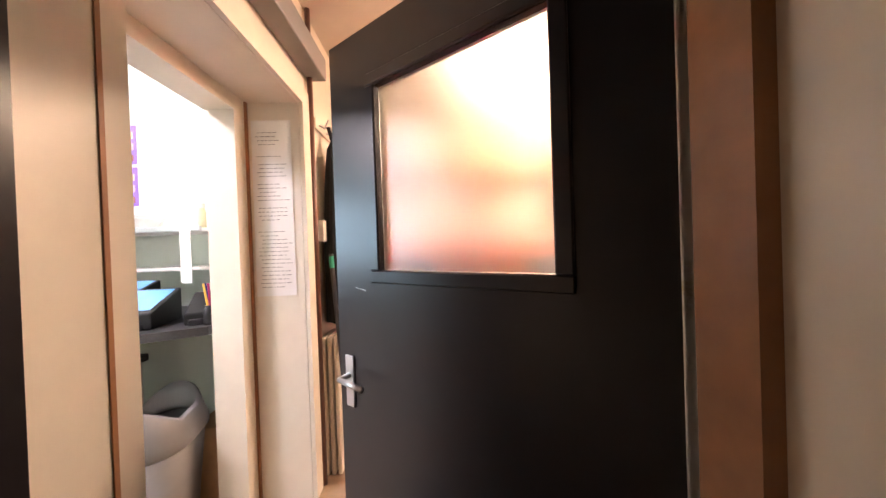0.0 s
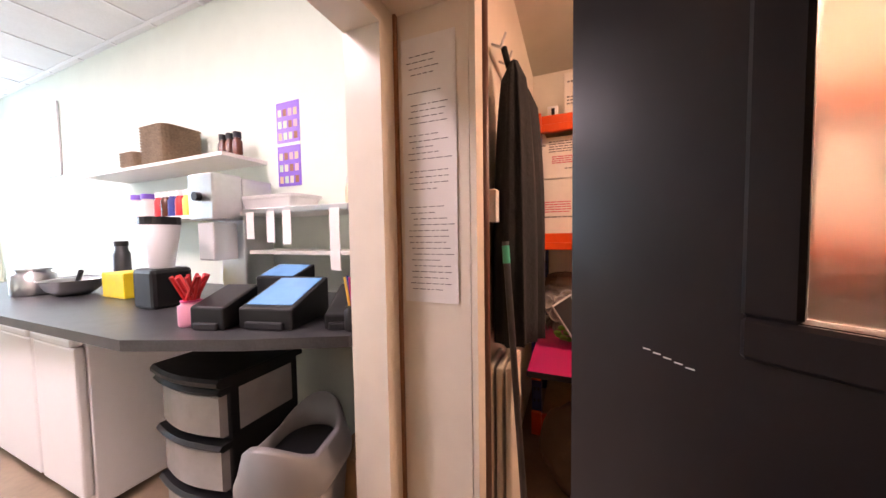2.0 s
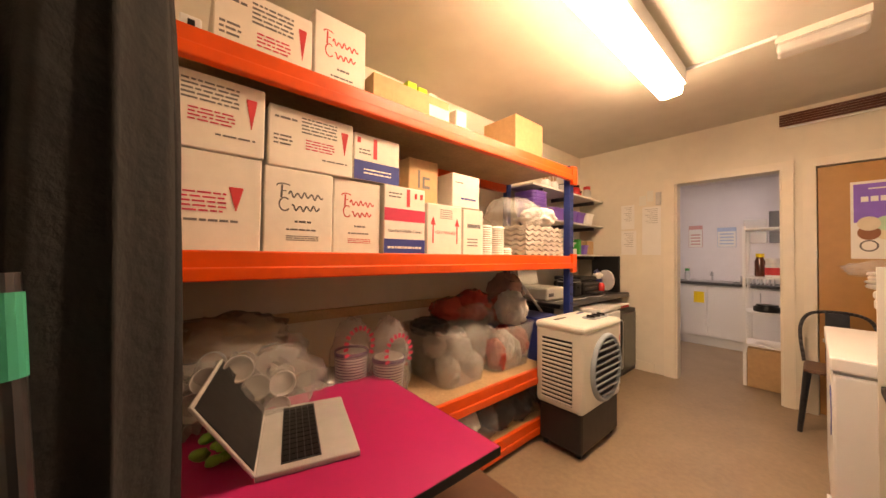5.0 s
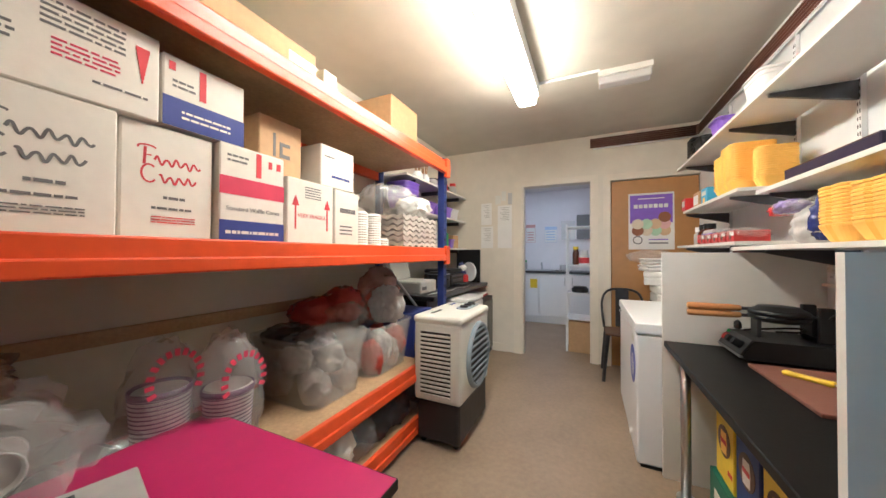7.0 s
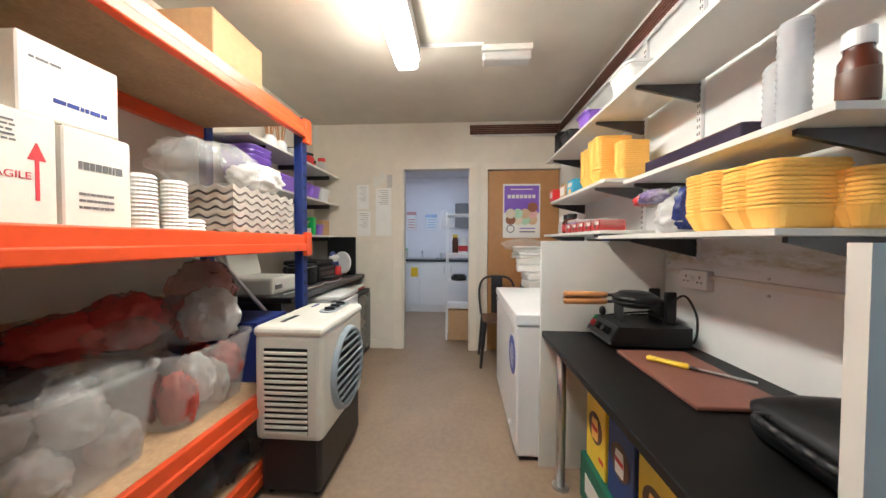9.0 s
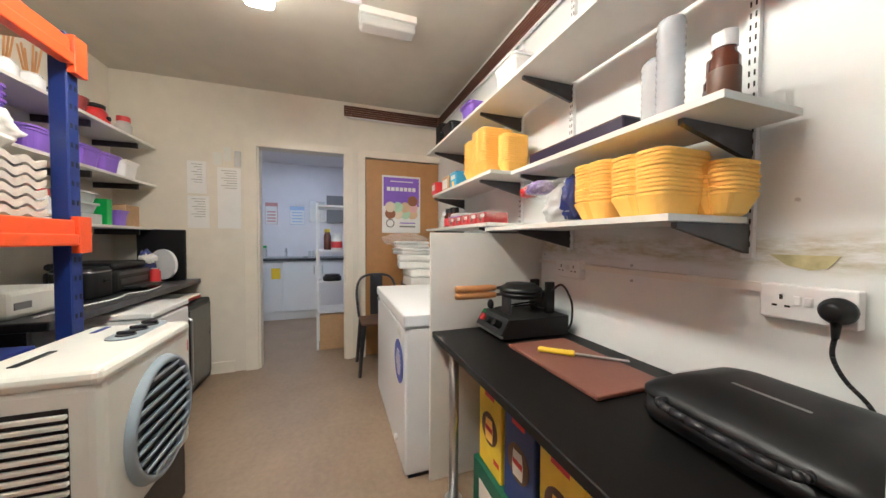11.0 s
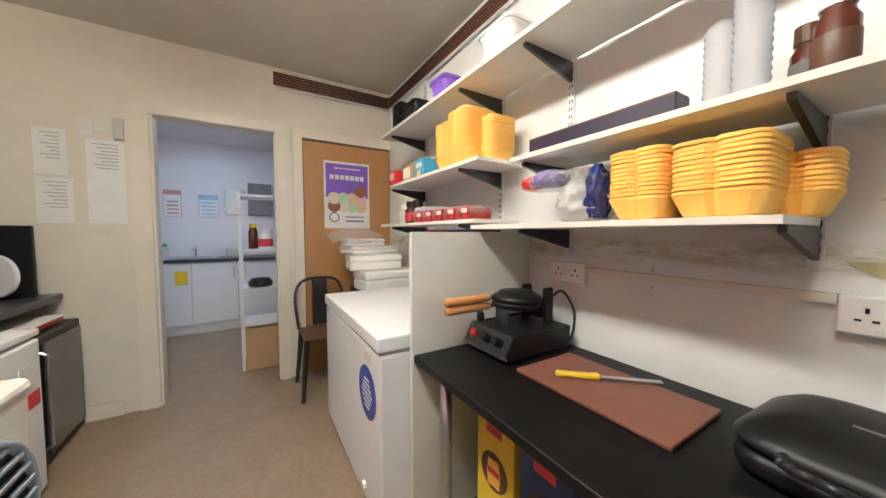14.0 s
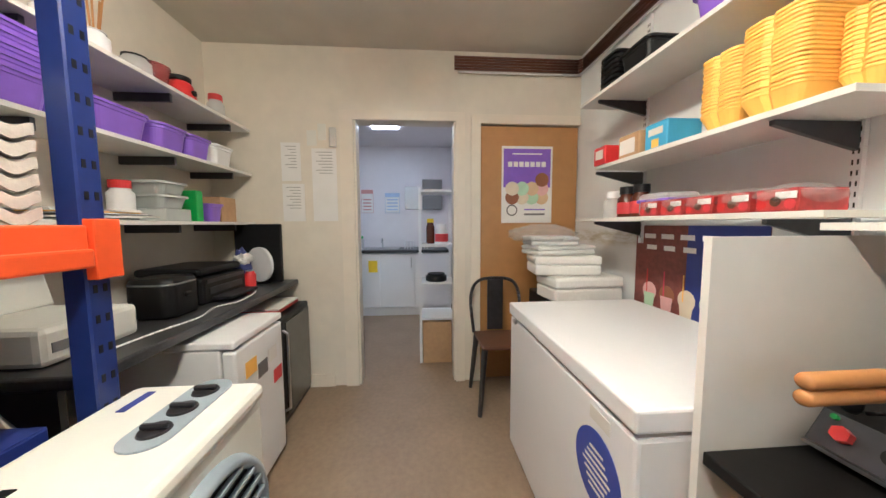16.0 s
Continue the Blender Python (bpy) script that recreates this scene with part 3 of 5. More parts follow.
for k in range(7):
    part("leaf", blob(B(), (0.03 * math.cos(k * 2.4), 0.035 * math.sin(k * 2.4), 0.02 + 0.008 * k), (0.022, 0.016, 0.014), k, 0.2, 2), mat("lime_plastic", (0.16, 0.4, 0.04), 0.45), gp, smooth=True)
st = thing("stool", "gunmetal stool with dark wooden seat", "stool", 0.93, 2.36, 0)
part("seat", bx(B(), -0.15, 0.15, -0.15, 0.15, 0.43, 0.455, 0.012), LEATHER, st)
part("apron", bx(B(), -0.158, 0.158, -0.158, 0.158, 0.36, 0.43, 0.01), GUN, st)
for sx in (-1, 1):
    for sy in (-1, 1):
        part("leg", cyl(B(), (sx * 0.13, sy * 0.13, 0.37), (sx * 0.2, sy * 0.2, 0), 0.024, 0.016, 8), GUN, st)
# ---- freezer, dividers, black worktop ----
fz = thing("chest_freezer", "white chest freezer with blue round sticker", "freezer", 2.94, 1.225, 0)
part("body", bx(B(), -0.51, 0.52, -0.36, 0.37, 0.02, 0.758, 0.012), WHITE, fz)
part("plinth", bx(B(), -0.5, 0.51, -0.34, 0.35, 0, 0.02), BLACK, fz)
part("lid", bx(B(), -0.515, 0.525, -0.36, 0.378, 0.77, 0.832, 0.008), WHITE, fz)
part("seal", bx(B(), -0.505, 0.515, -0.35, 0.366, 0.758, 0.77), FROST, fz)
bm = cyl(B(), (-0.35, 0.3705, 0.55), (-0.35, 0.3725, 0.55), 0.115, n=36)
stk = part("sticker", bm, mat("sticker_blue", (0.04, 0.07, 0.42), 0.4), fz, "blue round sticker")
part("label", bx(B(), -0.41, -0.31, 0.3705, 0.3722, 0.69, 0.73), CREAM, fz)
part("hinge_clip", bx(B(), 0.4, 0.44, 0.3705, 0.385, 0.74, 0.76, 0.004, 1), STEEL, fz)
part("drain_cap", cyl(B(), (-0.3, 0.3705, 0.1), (-0.3, 0.385, 0.1), 0.018), WHITE, fz)
bm = B()
for i in range(7):
    bx(bm, -0.42 + abs(i - 3) * 0.012, -0.28 - abs(i - 3) * 0.012, 0.3727, 0.3735, 0.482 + i * 0.02, 0.49 + i * 0.02)
part("writing", bm, PAPER, stk)
struct("wall_panel_divider", [(2.389, 2.409, 0.832, 1.476, 0, 1.242)], MELA, "white melamine divider panel", "panel")
struct("wall_panel_end", [(1.03, 1.052, 0.832, 1.47, 0, 1.238)], MELA, "white melamine end panel", "panel")
dk = thing("worktop", "black laminate worktop on chrome legs", "worktop", 0, 0, 0)
part("top", bx(B(), 1.054, 2.387, 0.834, 1.47, 0.724, 0.755, 0.003, 1), BLACKG, dk)
for lx in (1.2, 2.25):
    part("leg", cyl(B(), (lx, 1.405, 0), (lx, 1.405, 0.724), 0.022), STEEL, dk, smooth=True)
    part("foot", cyl(B(), (lx, 1.405, 0), (lx, 1.405, 0.012), 0.04), STEEL, dk)


def shelfboard(name, x0, x1, y1, z, brs):
    s = thing(name, "white melamine shelf on steel brackets", "shelf", 0, 0, 0, group="wall shelves")
    part("board", bx(B(), x0, x1, 0.86, y1, z - 0.018, z, 0.001, 1), MELA, s)
    for b in brs:
        bm = B()
        vs = [bm.verts.new(c) for c in ((b, 0.85, z - 0.02), (b, y1 - 0.03, z - 0.02), (b, y1 - 0.03, z - 0.034), (b, 0.85, z - 0.1))]
        f = bm.faces.new(vs)
        r = bmesh.ops.extrude_face_region(bm, geom=[f])
        bmesh.ops.translate(bm, vec=(0.014, 0, 0), verts=[v for v in r["geom"] if isinstance(v, bmesh.types.BMVert)])
        bmesh.ops.recalc_face_normals(bm, faces=bm.faces)
        part("bracket", bm, GUN, s)


SA, SB = (1.46, 2.15), (2.58, 3.45)
shelfboard("shelf", 1.46, 2.43, 1.165, 1.272, SA)
shelfboard("shelf", 1.36, 2.20, 1.15, 1.525, SA)
shelfboard("shelf", 1.30, 3.60, 1.15, 1.965, SA + SB)
shelfboard("shelf", 2.40, 3.42, 1.15, 1.578, SB)
shelfboard("shelf", 2.435, 3.62, 1.15, 1.302, SB)
for rx in SA + SB:
    r = thing("shelf_rail", "slotted white steel shelf upright", "shelf upright", rx + 0.007, 0.832, 0, group="shelf uprights")
    part("rail", bx(B(), -0.013, 0.013, 0, 0.016, 1.16, 2.4), WHITE, r)
    bm = B()
    for k in range(38):
        for q in (-0.006, 0.006):
            bx(bm, q - 0.002, q + 0.002, 0.0162, 0.017, 1.19 + k * 0.031, 1.205 + k * 0.031)
    part("slots", bm, BLACK, r)

# foam tray stacks
def foam_tray(w, d, prof, notch):
    o = outline(w, d, 0.034, 4, notch)
    return loft(B(), [[(x * (1 - 2 * i / w), y * (1 - 2 * i / d), z) for x, y in o] for i, z in prof])


def stack(x, y, z, w, d, n, step=0.0112, rz=0, notch=0.012):
    t = thing("tray_stack", "stack of orange foam food trays on white shelf", "tray stack", x, y, z, rz, "foam tray stacks")
    part("base_tray", foam_tray(w, d, ((0.028, 0), (0.02, 0.006), (0.002, 0.048), (0, 0.052)), notch), YELF, t, smooth=False)
    me = fin("tray", foam_tray(w, d, ((0.004, 0.0), (0, step * 0.2), (0, step * 0.75), (0.004, step * 0.97)), notch), YELF)
    rnd = random.Random(int(x * 100))
    for k in range(n):
        ob = new("tray", me)
        ob.parent = t
        ob.matrix_basis = pose(rnd.uniform(-0.0015, 0.0015), rnd.uniform(-0.002, 0.002), 0.052 + k * step, rnd.uniform(-0.4, 0.4), rnd.uniform(-0.4, 0.4), 0)


for x, y, n, w, d in ((1.745, 1.04, 12, 0.15, 0.2), (1.575, 1.045, 11, 0.175, 0.2), (1.48, 0.935, 8, 0.12, 0.14)):
    stack(x, y, 1.272, w, d, n)
for x, y, n, w, d in ((2.755, 1.03, 17, 0.14, 0.2), (2.595, 1.04, 19, 0.17, 0.2), (2.46, 0.98, 14, 0.1, 0.16)):
    stack(x, y, 1.578, w, d, n)


def pack(name, label, cat, x0, x1, y0, y1, z0, z1, m, prints=(), rz=0, group=""):
    t = carton(x0, x1, y0, y1, z0, z1, m, label, (), rz, group)
    t.name, t["category"] = name, cat
    d, w = (y1 - y0) / 2, (x1 - x0) / 2
    for u0, u1, v0, v1, im in prints:
        part("print_field", bx(B(), -w + 2 * w * u0, -w + 2 * w * u1, d + 0.0003, d + 0.0018, (z1 - z0) * v0, (z1 - z0) * v1), im, t)
    return t


pack("foil_box", "long dark purple foil roll box", "box", 1.68, 2.19, 0.98, 1.06, 1.525, 1.605, mat("dark_purple_card", (0.03, 0.02, 0.05), 0.35), [(0.02, 0.98, 0.93, 0.97, LEATHER)])
pack("blue_packet", "light blue biscuit box", "box", 2.96, 3.09, 0.97, 1.12, 1.578, 1.69, mat("sky_card", (0.1, 0.42, 0.7), 0.5), [(0.2, 0.8, 0.55, 0.8, CARDW), (0.35, 0.65, 0.1, 0.4, YELF)])
pack("brown_packet", "small brown box with white label", "box", 3.12, 3.27, 0.98, 1.12, 1.578, 1.69, KRAFT, [(0.2, 0.9, 0.2, 0.8, PAPER)])
pack("red_packet", "red and white snack box", "box", 3.31, 3.42, 1.0, 1.16, 1.579, 1.67, RED, [(0.2, 0.8, 0.3, 0.8, CARDW)])
for i in range(5):
    pk = pack("red_tray_pack", "red tray pack wrapped in clear film", "packet", 2.5 + i * 0.12, 2.61 + i * 0.12, 0.98, 1.13, 1.302, 1.365, mat("berry_print", (0.5, 0.05, 0.045), 0.35, scale=45, var=0.6), [(0.05, 0.5, 0.55, 0.85, PAPER)], group="red packs")
    for k in range(3):
        part("fruit_print", cyl(B(), (-0.035 + k * 0.035, 0.0756, 0.02 + 0.008 * (k % 2)), (-0.035 + k * 0.035, 0.0768, 0.02 + 0.008 * (k % 2)), 0.014, n=10), (INKR, LEATHER, RED)[k], pk)
    part("wrap", crumple(B(), (0, 0.0, 0.045), (0.07, 0.088, 0.034), 30 + i, 0.6, 3), CLEAR, pk, smooth=True)
bt = thing("lidded_tub", "translucent tub with lilac rim", "tub", 3.05, 1.03, 1.302)
part("body", bx(B(), -0.09, 0.09, -0.07, 0.07, 0, 0.1, 0.015), FROST, bt)
part("rim", bx(B(), -0.095, 0.095, -0.075, 0.075, 0.06, 0.075, 0.004), LILAC, bt)


def jar(name, label, x, y, z, r, hh, m, lidm, band=None, cap=0.035, group=""):
    t = thing(name, label, name.split("_")[-1], x, y, z, 0, group)
    part("body", lathe(B(), [(0, 0), (r * 0.95, 0), (r, 0.008), (r, hh * 0.8), (r * 0.75, hh * 0.9), (r * 0.72, hh)]), m, t, smooth=True)
    part("lid", lathe(B(), [(0, hh + cap), (r * 0.8, hh + cap), (r * 0.82, hh - 0.002), (0, hh - 0.002)]), lidm, t)
    if band:
        part("label", lathe(B(), [(r + 0.001, hh * 0.15), (r + 0.0015, hh * 0.16), (r + 0.0015, hh * 0.62), (r + 0.001, hh * 0.63)]), band, t, smooth=True)
    return t


SAUCE = mat("dark_sauce", (0.1, 0.025, 0.012), 0.25)
jar("sauce_bottle", "brown sauce bottle with white cap", 1.43, 1.03, 1.525, 0.031, 0.145, SAUCE, WHITE, LEATHER)
jar("sauce_bottle", "brown sauce bottle with brown cap", 1.475, 0.98, 1.525, 0.026, 0.115, SAUCE, LEATHER, INKG)
for x, hh, y in ((1.545, 0.28, 1.05), (1.605, 0.21, 1.03)):
    cs = thing("cup_sleeve", "clear sleeve of stacked plastic cups", "cups", x, y, 1.525, group="cup sleeves")
    prof = [(0, 0), (0.03, 0)]
    for k in range(int(hh / 0.02)):
        prof += [(0.034, k * 0.02 + 0.005), (0.031, k * 0.02 + 0.018)]
    part("sleeve", lathe(B(), prof + [(0.02, hh), (0, hh)]), mat("stacked_lids", (0.6, 0.62, 0.66), 0.15, alpha=0.7), cs, smooth=True)
for x in (3.2, 3.3):
    jar("spread_jar", "dark spread jar with black lid", x, 1.04, 1.302, 0.045, 0.12, SAUCE, BLACK, INKR)
jar("glass_jar", "clear glass jar with white lid", 3.44, 1.03, 1.302, 0.045, 0.11, FROST, WHITE)
wf = thing("cone_bag", "clear printed bag of cones on shelf", "plastic bag", 1.95, 1.03, 1.272)
part("bag", crumple(B(), (0, 0, 0.07), (0.085, 0.1, 0.085), 5, 0.6), FROST, wf, smooth=True)
part("wrapper", crumple(B(), (0.09, 0.03, 0.15), (0.15, 0.075, 0.035), 8, 0.9), CLEAR, wf, smooth=True)
part("print", crumple(B(), (-0.06, 0.03, 0.085), (0.03, 0.05, 0.085), 9, 0.9), mat("navy_film", (0.03, 0.04, 0.22), 0.25, alpha=0.85, bump=0.4), wf, smooth=True)
part("print", crumple(B(), (0.11, 0.06, 0.155), (0.06, 0.05, 0.03), 12, 0.8), mat("lilac_film", (0.3, 0.22, 0.55), 0.25, alpha=0.7, bump=0.4), wf, smooth=True)
part("print", crumple(B(), (0.19, 0.06, 0.15), (0.03, 0.04, 0.025), 13, 0.8), RED, wf, smooth=True)


def tub(label, x, y, z, w, d, hh, m, group="", name="plastic_tub", rz=0):
    t = thing(name, label, "tub", x, y, z, rz, group)
    k = 0.86
    r = min(w, d) * 0.2
    def ring(f, zz, e=0.0):
        return [(x, y, zz) for x, y in outline(w * f + 2 * e, d * f + 2 * e, r * f, 5)]
    part("body", loft(B(), [ring(k * 0.97, 0), ring(k, 0.006), ring(0.985, hh * 0.78), ring(0.99, hh * 0.8, 0.003), ring(1, hh - 0.012, 0.002), ring(1, hh - 0.012, 0.009), ring(1, hh, 0.008), ring(1, hh, -0.003), ring(k, 0.01, -0.003)]), m, t)
    return t


tub("purple tub on the top shelf", 2.78, 1.05, 1.965, 0.16, 0.17, 0.1, LILAC)
tub("white bucket on the top shelf", 2.35, 1.02, 1.965, 0.2, 0.18, 0.15, WHITE)
for k in range(7):
    tub("black stacked takeaway tray", 3.4, 1.03, 1.965 + k * 0.024, 0.13, 0.15, 0.04, BLACK, "black trays")
tub("black tilted takeaway tray", 3.2, 1.03, 1.967, 0.2, 0.16, 0.12, BLACK)
tl = thing("ladle_tool", "green and grey plastic tool", "utensil", 1.85, 1.0, 1.967)
part("shaft", cyl(B(), (-0.2, 0.02, 0.012), (0.2, 0.03, 0.012), 0.01), GUN, tl)
part("tip", bx(B(), -0.26, -0.18, 0, 0.04, 0, 0.02, 0.005), TEAL, tl)

# waffle iron
wi = thing("waffle_iron", "black waffle iron with wooden handles", "waffle iron", 2.245, 1.06, 0.755)
def prism(prof, x0, x1):
    return loft(B(), [[(x, y, z) for y, z in prof] for x in (x0, x1)])
part("base", prism([(-0.18, 0.012), (0.16, 0.012), (0.172, 0.03), (0.13, 0.098), (-0.18, 0.098)], -0.13, 0.13), BLACK, wi)
cp = part("control_panel", prism([(0.1755, 0.03), (0.1785, 0.031), (0.1365, 0.0995), (0.1335, 0.0985)], -0.125, 0.125), GUN, wi, "worn steel control panel")
part("trim_edge", prism([(0.17, 0.018), (0.181, 0.02), (0.181, 0.028), (0.17, 0.03)], -0.13, 0.13), STEEL, wi)
for kx in (-0.075, -0.01):
    part("knob", cyl(B(), (kx, 0.157, 0.066), (kx, 0.188, 0.084), 0.019, 0.016, 18), BLACK, cp)
part("red_switch", cyl(B(), (0.075, 0.157, 0.066), (0.075, 0.172, 0.075), 0.017, n=6), RED, cp, "red rocker switch")
part("green_light", cyl(B(), (0.1, 0.14, 0.09), (0.1, 0.15, 0.096), 0.006), GREEN, cp)
part("post", bx(B(), -0.035, 0.035, 0.07, 0.085, 0.098, 0.2, 0.003, 1), GUN, wi)
for kx in (-0.07, 0.05):
    part("hinge_post", bx(B(), kx, kx + 0.02, -0.15, -0.1, 0.098, 0.25, 0.004, 1), BLACK, wi)
part("hinge_block", bx(B(), -0.05, 0.05, -0.145, -0.09, 0.12, 0.2, 0.008), BLACK, wi)
for z0, prof in ((0.17, [(0, 0), (0.08, 0.002), (0.1, 0.014), (0.103, 0.024), (0.1, 0.03), (0, 0.03)]), (0.202, [(0, 0), (0.1, 0), (0.104, 0.006), (0.1, 0.018), (0.088, 0.026), (0.082, 0.026), (0.07, 0.038), (0.03, 0.043), (0, 0.044)])):
    part("plate", lathe(B(), [(r, z0 + z) for r, z in prof], n=32), BLACK, wi, smooth=True)
for z in (0.186, 0.219):
    part("handle", tube(B(), [(0.03, 0.08, z), (0.03, 0.125, z)], 0.008), GUN, wi)
    gp = lathe(B(), [(0, 0), (0.012, 0), (0.0145, 0.006), (0.0145, 0.02), (0.0165, 0.04), (0.0165, 0.2), (0.014, 0.208), (0, 0.208)], n=16)
    bmesh.ops.transform(gp, matrix=pose(0.03, 0.122, z, -90, 0, 0), verts=gp.verts)
    part("grip", gp, WOODH, wi, "turned wooden handle", smooth=True)
part("cable", tube(B(), swoop([(-0.06, -0.12, 0.19), (-0.1, -0.16, 0.24), (-0.145, -0.18, 0.17), (-0.14, -0.19, 0.08), (-0.12, -0.19, 0.03)]), 0.005, 8), BLACK, wi, smooth=True)
part("cable", tube(B(), swoop([(0.09, 0.09, 0.105), (0.02, 0.0, 0.135), (-0.03, -0.06, 0.15), (0.05, -0.1, 0.12), (0.1, -0.03, 0.105)]), 0.0045, 8), BLACK, wi, smooth=True)
part("plug", blob(B(), (0.1, 0.11, 0.125), (0.02, 0.016, 0.026), 4, 0.2, 2), BLACK, wi, smooth=True)
cbd = solid("chopping_board", bx(B(), 1.595, 2.065, 0.95, 1.232, 0.756, 0.77, 0.004), BROWNB, "brown plastic chopping board", "chopping board")
kn = thing("knife", "kitchen knife with yellow handle", "knife", 1.905, 1.115, 0.771, 227)
hd = loft(B(), [[(x, y * k, 0.009 + z * k) for y, z in ((0.012, 0), (0.008, 0.008), (-0.008, 0.008), (-0.012, 0), (-0.008, -0.008), (0.008, -0.008))] for x, k in ((-0.072, 0.6), (-0.066, 1.15), (-0.03, 1.0), (0.03, 1.05), (0.055, 1.2), (0.062, 0.8))])
part("handle", hd, YELP, kn, smooth=True)
part("blade", prism([(-0.009, 0.008), (0.012, 0.0085), (0.012, 0.0095), (-0.009, 0.0105)], 0.06, 0.24), STEEL, kn)
gr = thing("contact_grill", "black electric contact grill", "grill", 1.305, 1.035, 0.755, -4)
def shell(w, d, prof, r):
    o = outline(w, d, r, 6)
    return loft(B(), [[(x * (1 - 2 * i / w), y * (1 - 2 * i / d) + yo, z) for x, y in o] for i, z, yo in prof])
part("lower_body", shell(0.42, 0.33, ((0.03, 0.004, 0), (0.006, 0.012, 0), (0, 0.03, 0), (0.006, 0.055, 0)), 0.06), BLACK, gr, smooth=True)
part("lid", shell(0.425, 0.335, ((0.012, 0.06, 0), (0, 0.068, 0), (0, 0.078, 0), (0.016, 0.092, 0), (0.045, 0.112, -0.006), (0.075, 0.122, -0.012), (0.1, 0.126, -0.014)), 0.07), BLACK, gr, smooth=True)
part("badge", bx(B(), -0.06, 0.07, 0.028, 0.036, 0.1255, 0.1275), STEEL, gr)
part("hinge_cover", bx(B(), -0.15, 0.15, -0.165, -0.13, 0.04, 0.1, 0.012), BLACK, gr)
part("handle_bar", tube(B(), swoop([(-0.12, 0.15, 0.075), (-0.1, 0.2, 0.08), (0.1, 0.2, 0.08), (0.12, 0.15, 0.075)]), 0.009), DARKP, gr, smooth=True)


def socket(x, z, w, gang, switches):
    s = thing("wall_socket", "white double wall socket", "socket", x, 0.831, z, group="sockets")
    part("plate", bx(B(), -w / 2, w / 2, 0, 0.032, -0.043, 0.043, 0.004), WHITE, s)
    bm = B()
    for g in range(gang):
        c = -w / 4 + g * w / 2
        for dx, dz, ww, hh in ((0, 0.012, 0.006, 0.012), (-0.012, -0.01, 0.01, 0.005), (0.012, -0.01, 0.01, 0.005)):
            bx(bm, c + dx - ww / 2, c + dx + ww / 2, 0.0322, 0.033, dz - hh / 2, dz + hh / 2)
    part("pin_holes", bm, BLACK, s)
    for i in range(switches):
        part("switch", bx(B(), -0.016 + i * 0.02, -0.002 + i * 0.02, 0.032, 0.037, -0.005, 0.018, 0.002, 1), WHITE, s)


socket(1.345, 1.055, 0.165, 2, 2)
socket(2.15, 1.07, 0.165, 2, 2)
pl = thing("plug_and_cable", "black plug with cable in wall socket", "plug", 1.288, 0.864, 1.052)
bm = lathe(B(), [(0, 0), (0.026, 0), (0.03, 0.006), (0.029, 0.018), (0.022, 0.026), (0.02, 0.04), (0.012, 0.044), (0, 0.044)], n=20)
bmesh.ops.transform(bm, matrix=pose(0, 0, 0, -90, 0, 0), verts=bm.verts)
part("plug", bm, BLACK, pl, smooth=True)
part("strain_relief", cyl(B(), (0, 0.016, -0.024), (0, 0.018, -0.06), 0.009, 0.006), BLACK, pl, smooth=True)
part("cable", tube(B(), swoop([(0, 0.018, -0.055), (0.002, 0.02, -0.1), (-0.018, 0.022, -0.145), (-0.055, 0.022, -0.19), (-0.075, 0.02, -0.26)]), 0.0045, 8), BLACK, pl, smooth=True)
struct("trim_conduit", [(1.43, 2.065, 0.831, 0.851, 1.074, 1.096), (2.195, 2.388, 0.831, 0.851, 1.085, 1.1)], MELA, "white plastic cable conduit", "conduit")
mp = solid("flaked_patch", loft(B(), [[(1.3, y, 1.172), (1.32, y, 1.142), (1.35, y, 1.135), (1.39, y, 1.145), (1.425, y, 1.172)] for y in (0.831, 0.834)]), mat("yellowed_filler", (0.5, 0.46, 0.24), 0.8, scale=40, var=0.4, bump=0.3), "yellowed flaking filler patch on the wall", "stain")
for x, z in ((1.375, 1.31), (1.19, 1.33), (1.83, 1.11), (1.83, 1.05), (2.36, 1.13)):
    part("screw_head", cyl(B(), (x, 0.8305, z), (x, 0.835, z), 0.005, n=10), STEEL, mp)
for i, (m, x) in enumerate(((YELP, 2.1), (mat("blue_card", (0.02, 0.05, 0.2), 0.45), 1.88), (YELP, 1.66))):
    cc = pack("catering_carton", "printed crisp carton under the worktop", "box", x - 0.1, x + 0.1, 0.95, 1.3, 0.22, 0.6, m, [(0.3, 0.7, 0.82, 0.9, INKR), (0.08, 0.3, 0.15, 0.2, INKR)], group="cartons under the worktop")
    part("round_print", cyl(B(), (0, 0.1753, 0.18), (0, 0.1768, 0.18), 0.068, n=24), LEATHER, cc)
    part("packet_print", loft(B(), [[(a, yy, b) for a, b in ((-0.03, 0.13), (0.03, 0.125), (0.035, 0.17), (0.028, 0.22), (-0.026, 0.225), (-0.034, 0.18))] for yy in (0.177, 0.178)]), (YELF, CARDW, YELF)[i], cc)
    part("packet_band", bx(B(), -0.03, 0.03, 0.1782, 0.179, 0.17, 0.19), (INKR, RED, INKR)[i], cc)
pack("green_crate", "green crate under cartons", "crate", 1.55, 2.22, 0.93, 1.32, 0, 0.22, mat("dark_green_card", (0.02, 0.13, 0.08), 0.5), [(0.1, 0.4, 0.3, 0.7, CARDW), (0.6, 0.9, 0.3, 0.7, CARDW)])
# straps above
for x in (1.19, 1.1):
    sp = thing("hanging_strap", "black webbing strap on hook", "strap", x, 0.85, 1.62)
    part("strap", bx(B(), -0.012, 0.012, -0.003, 0.003, 0.02, 0.25, 0.001, 1), BLACK, sp)
    part("hook", bx(B(), -0.03, 0.03, -0.02, 0.003, 0.25, 0.28, 0.004, 1), RED, sp)
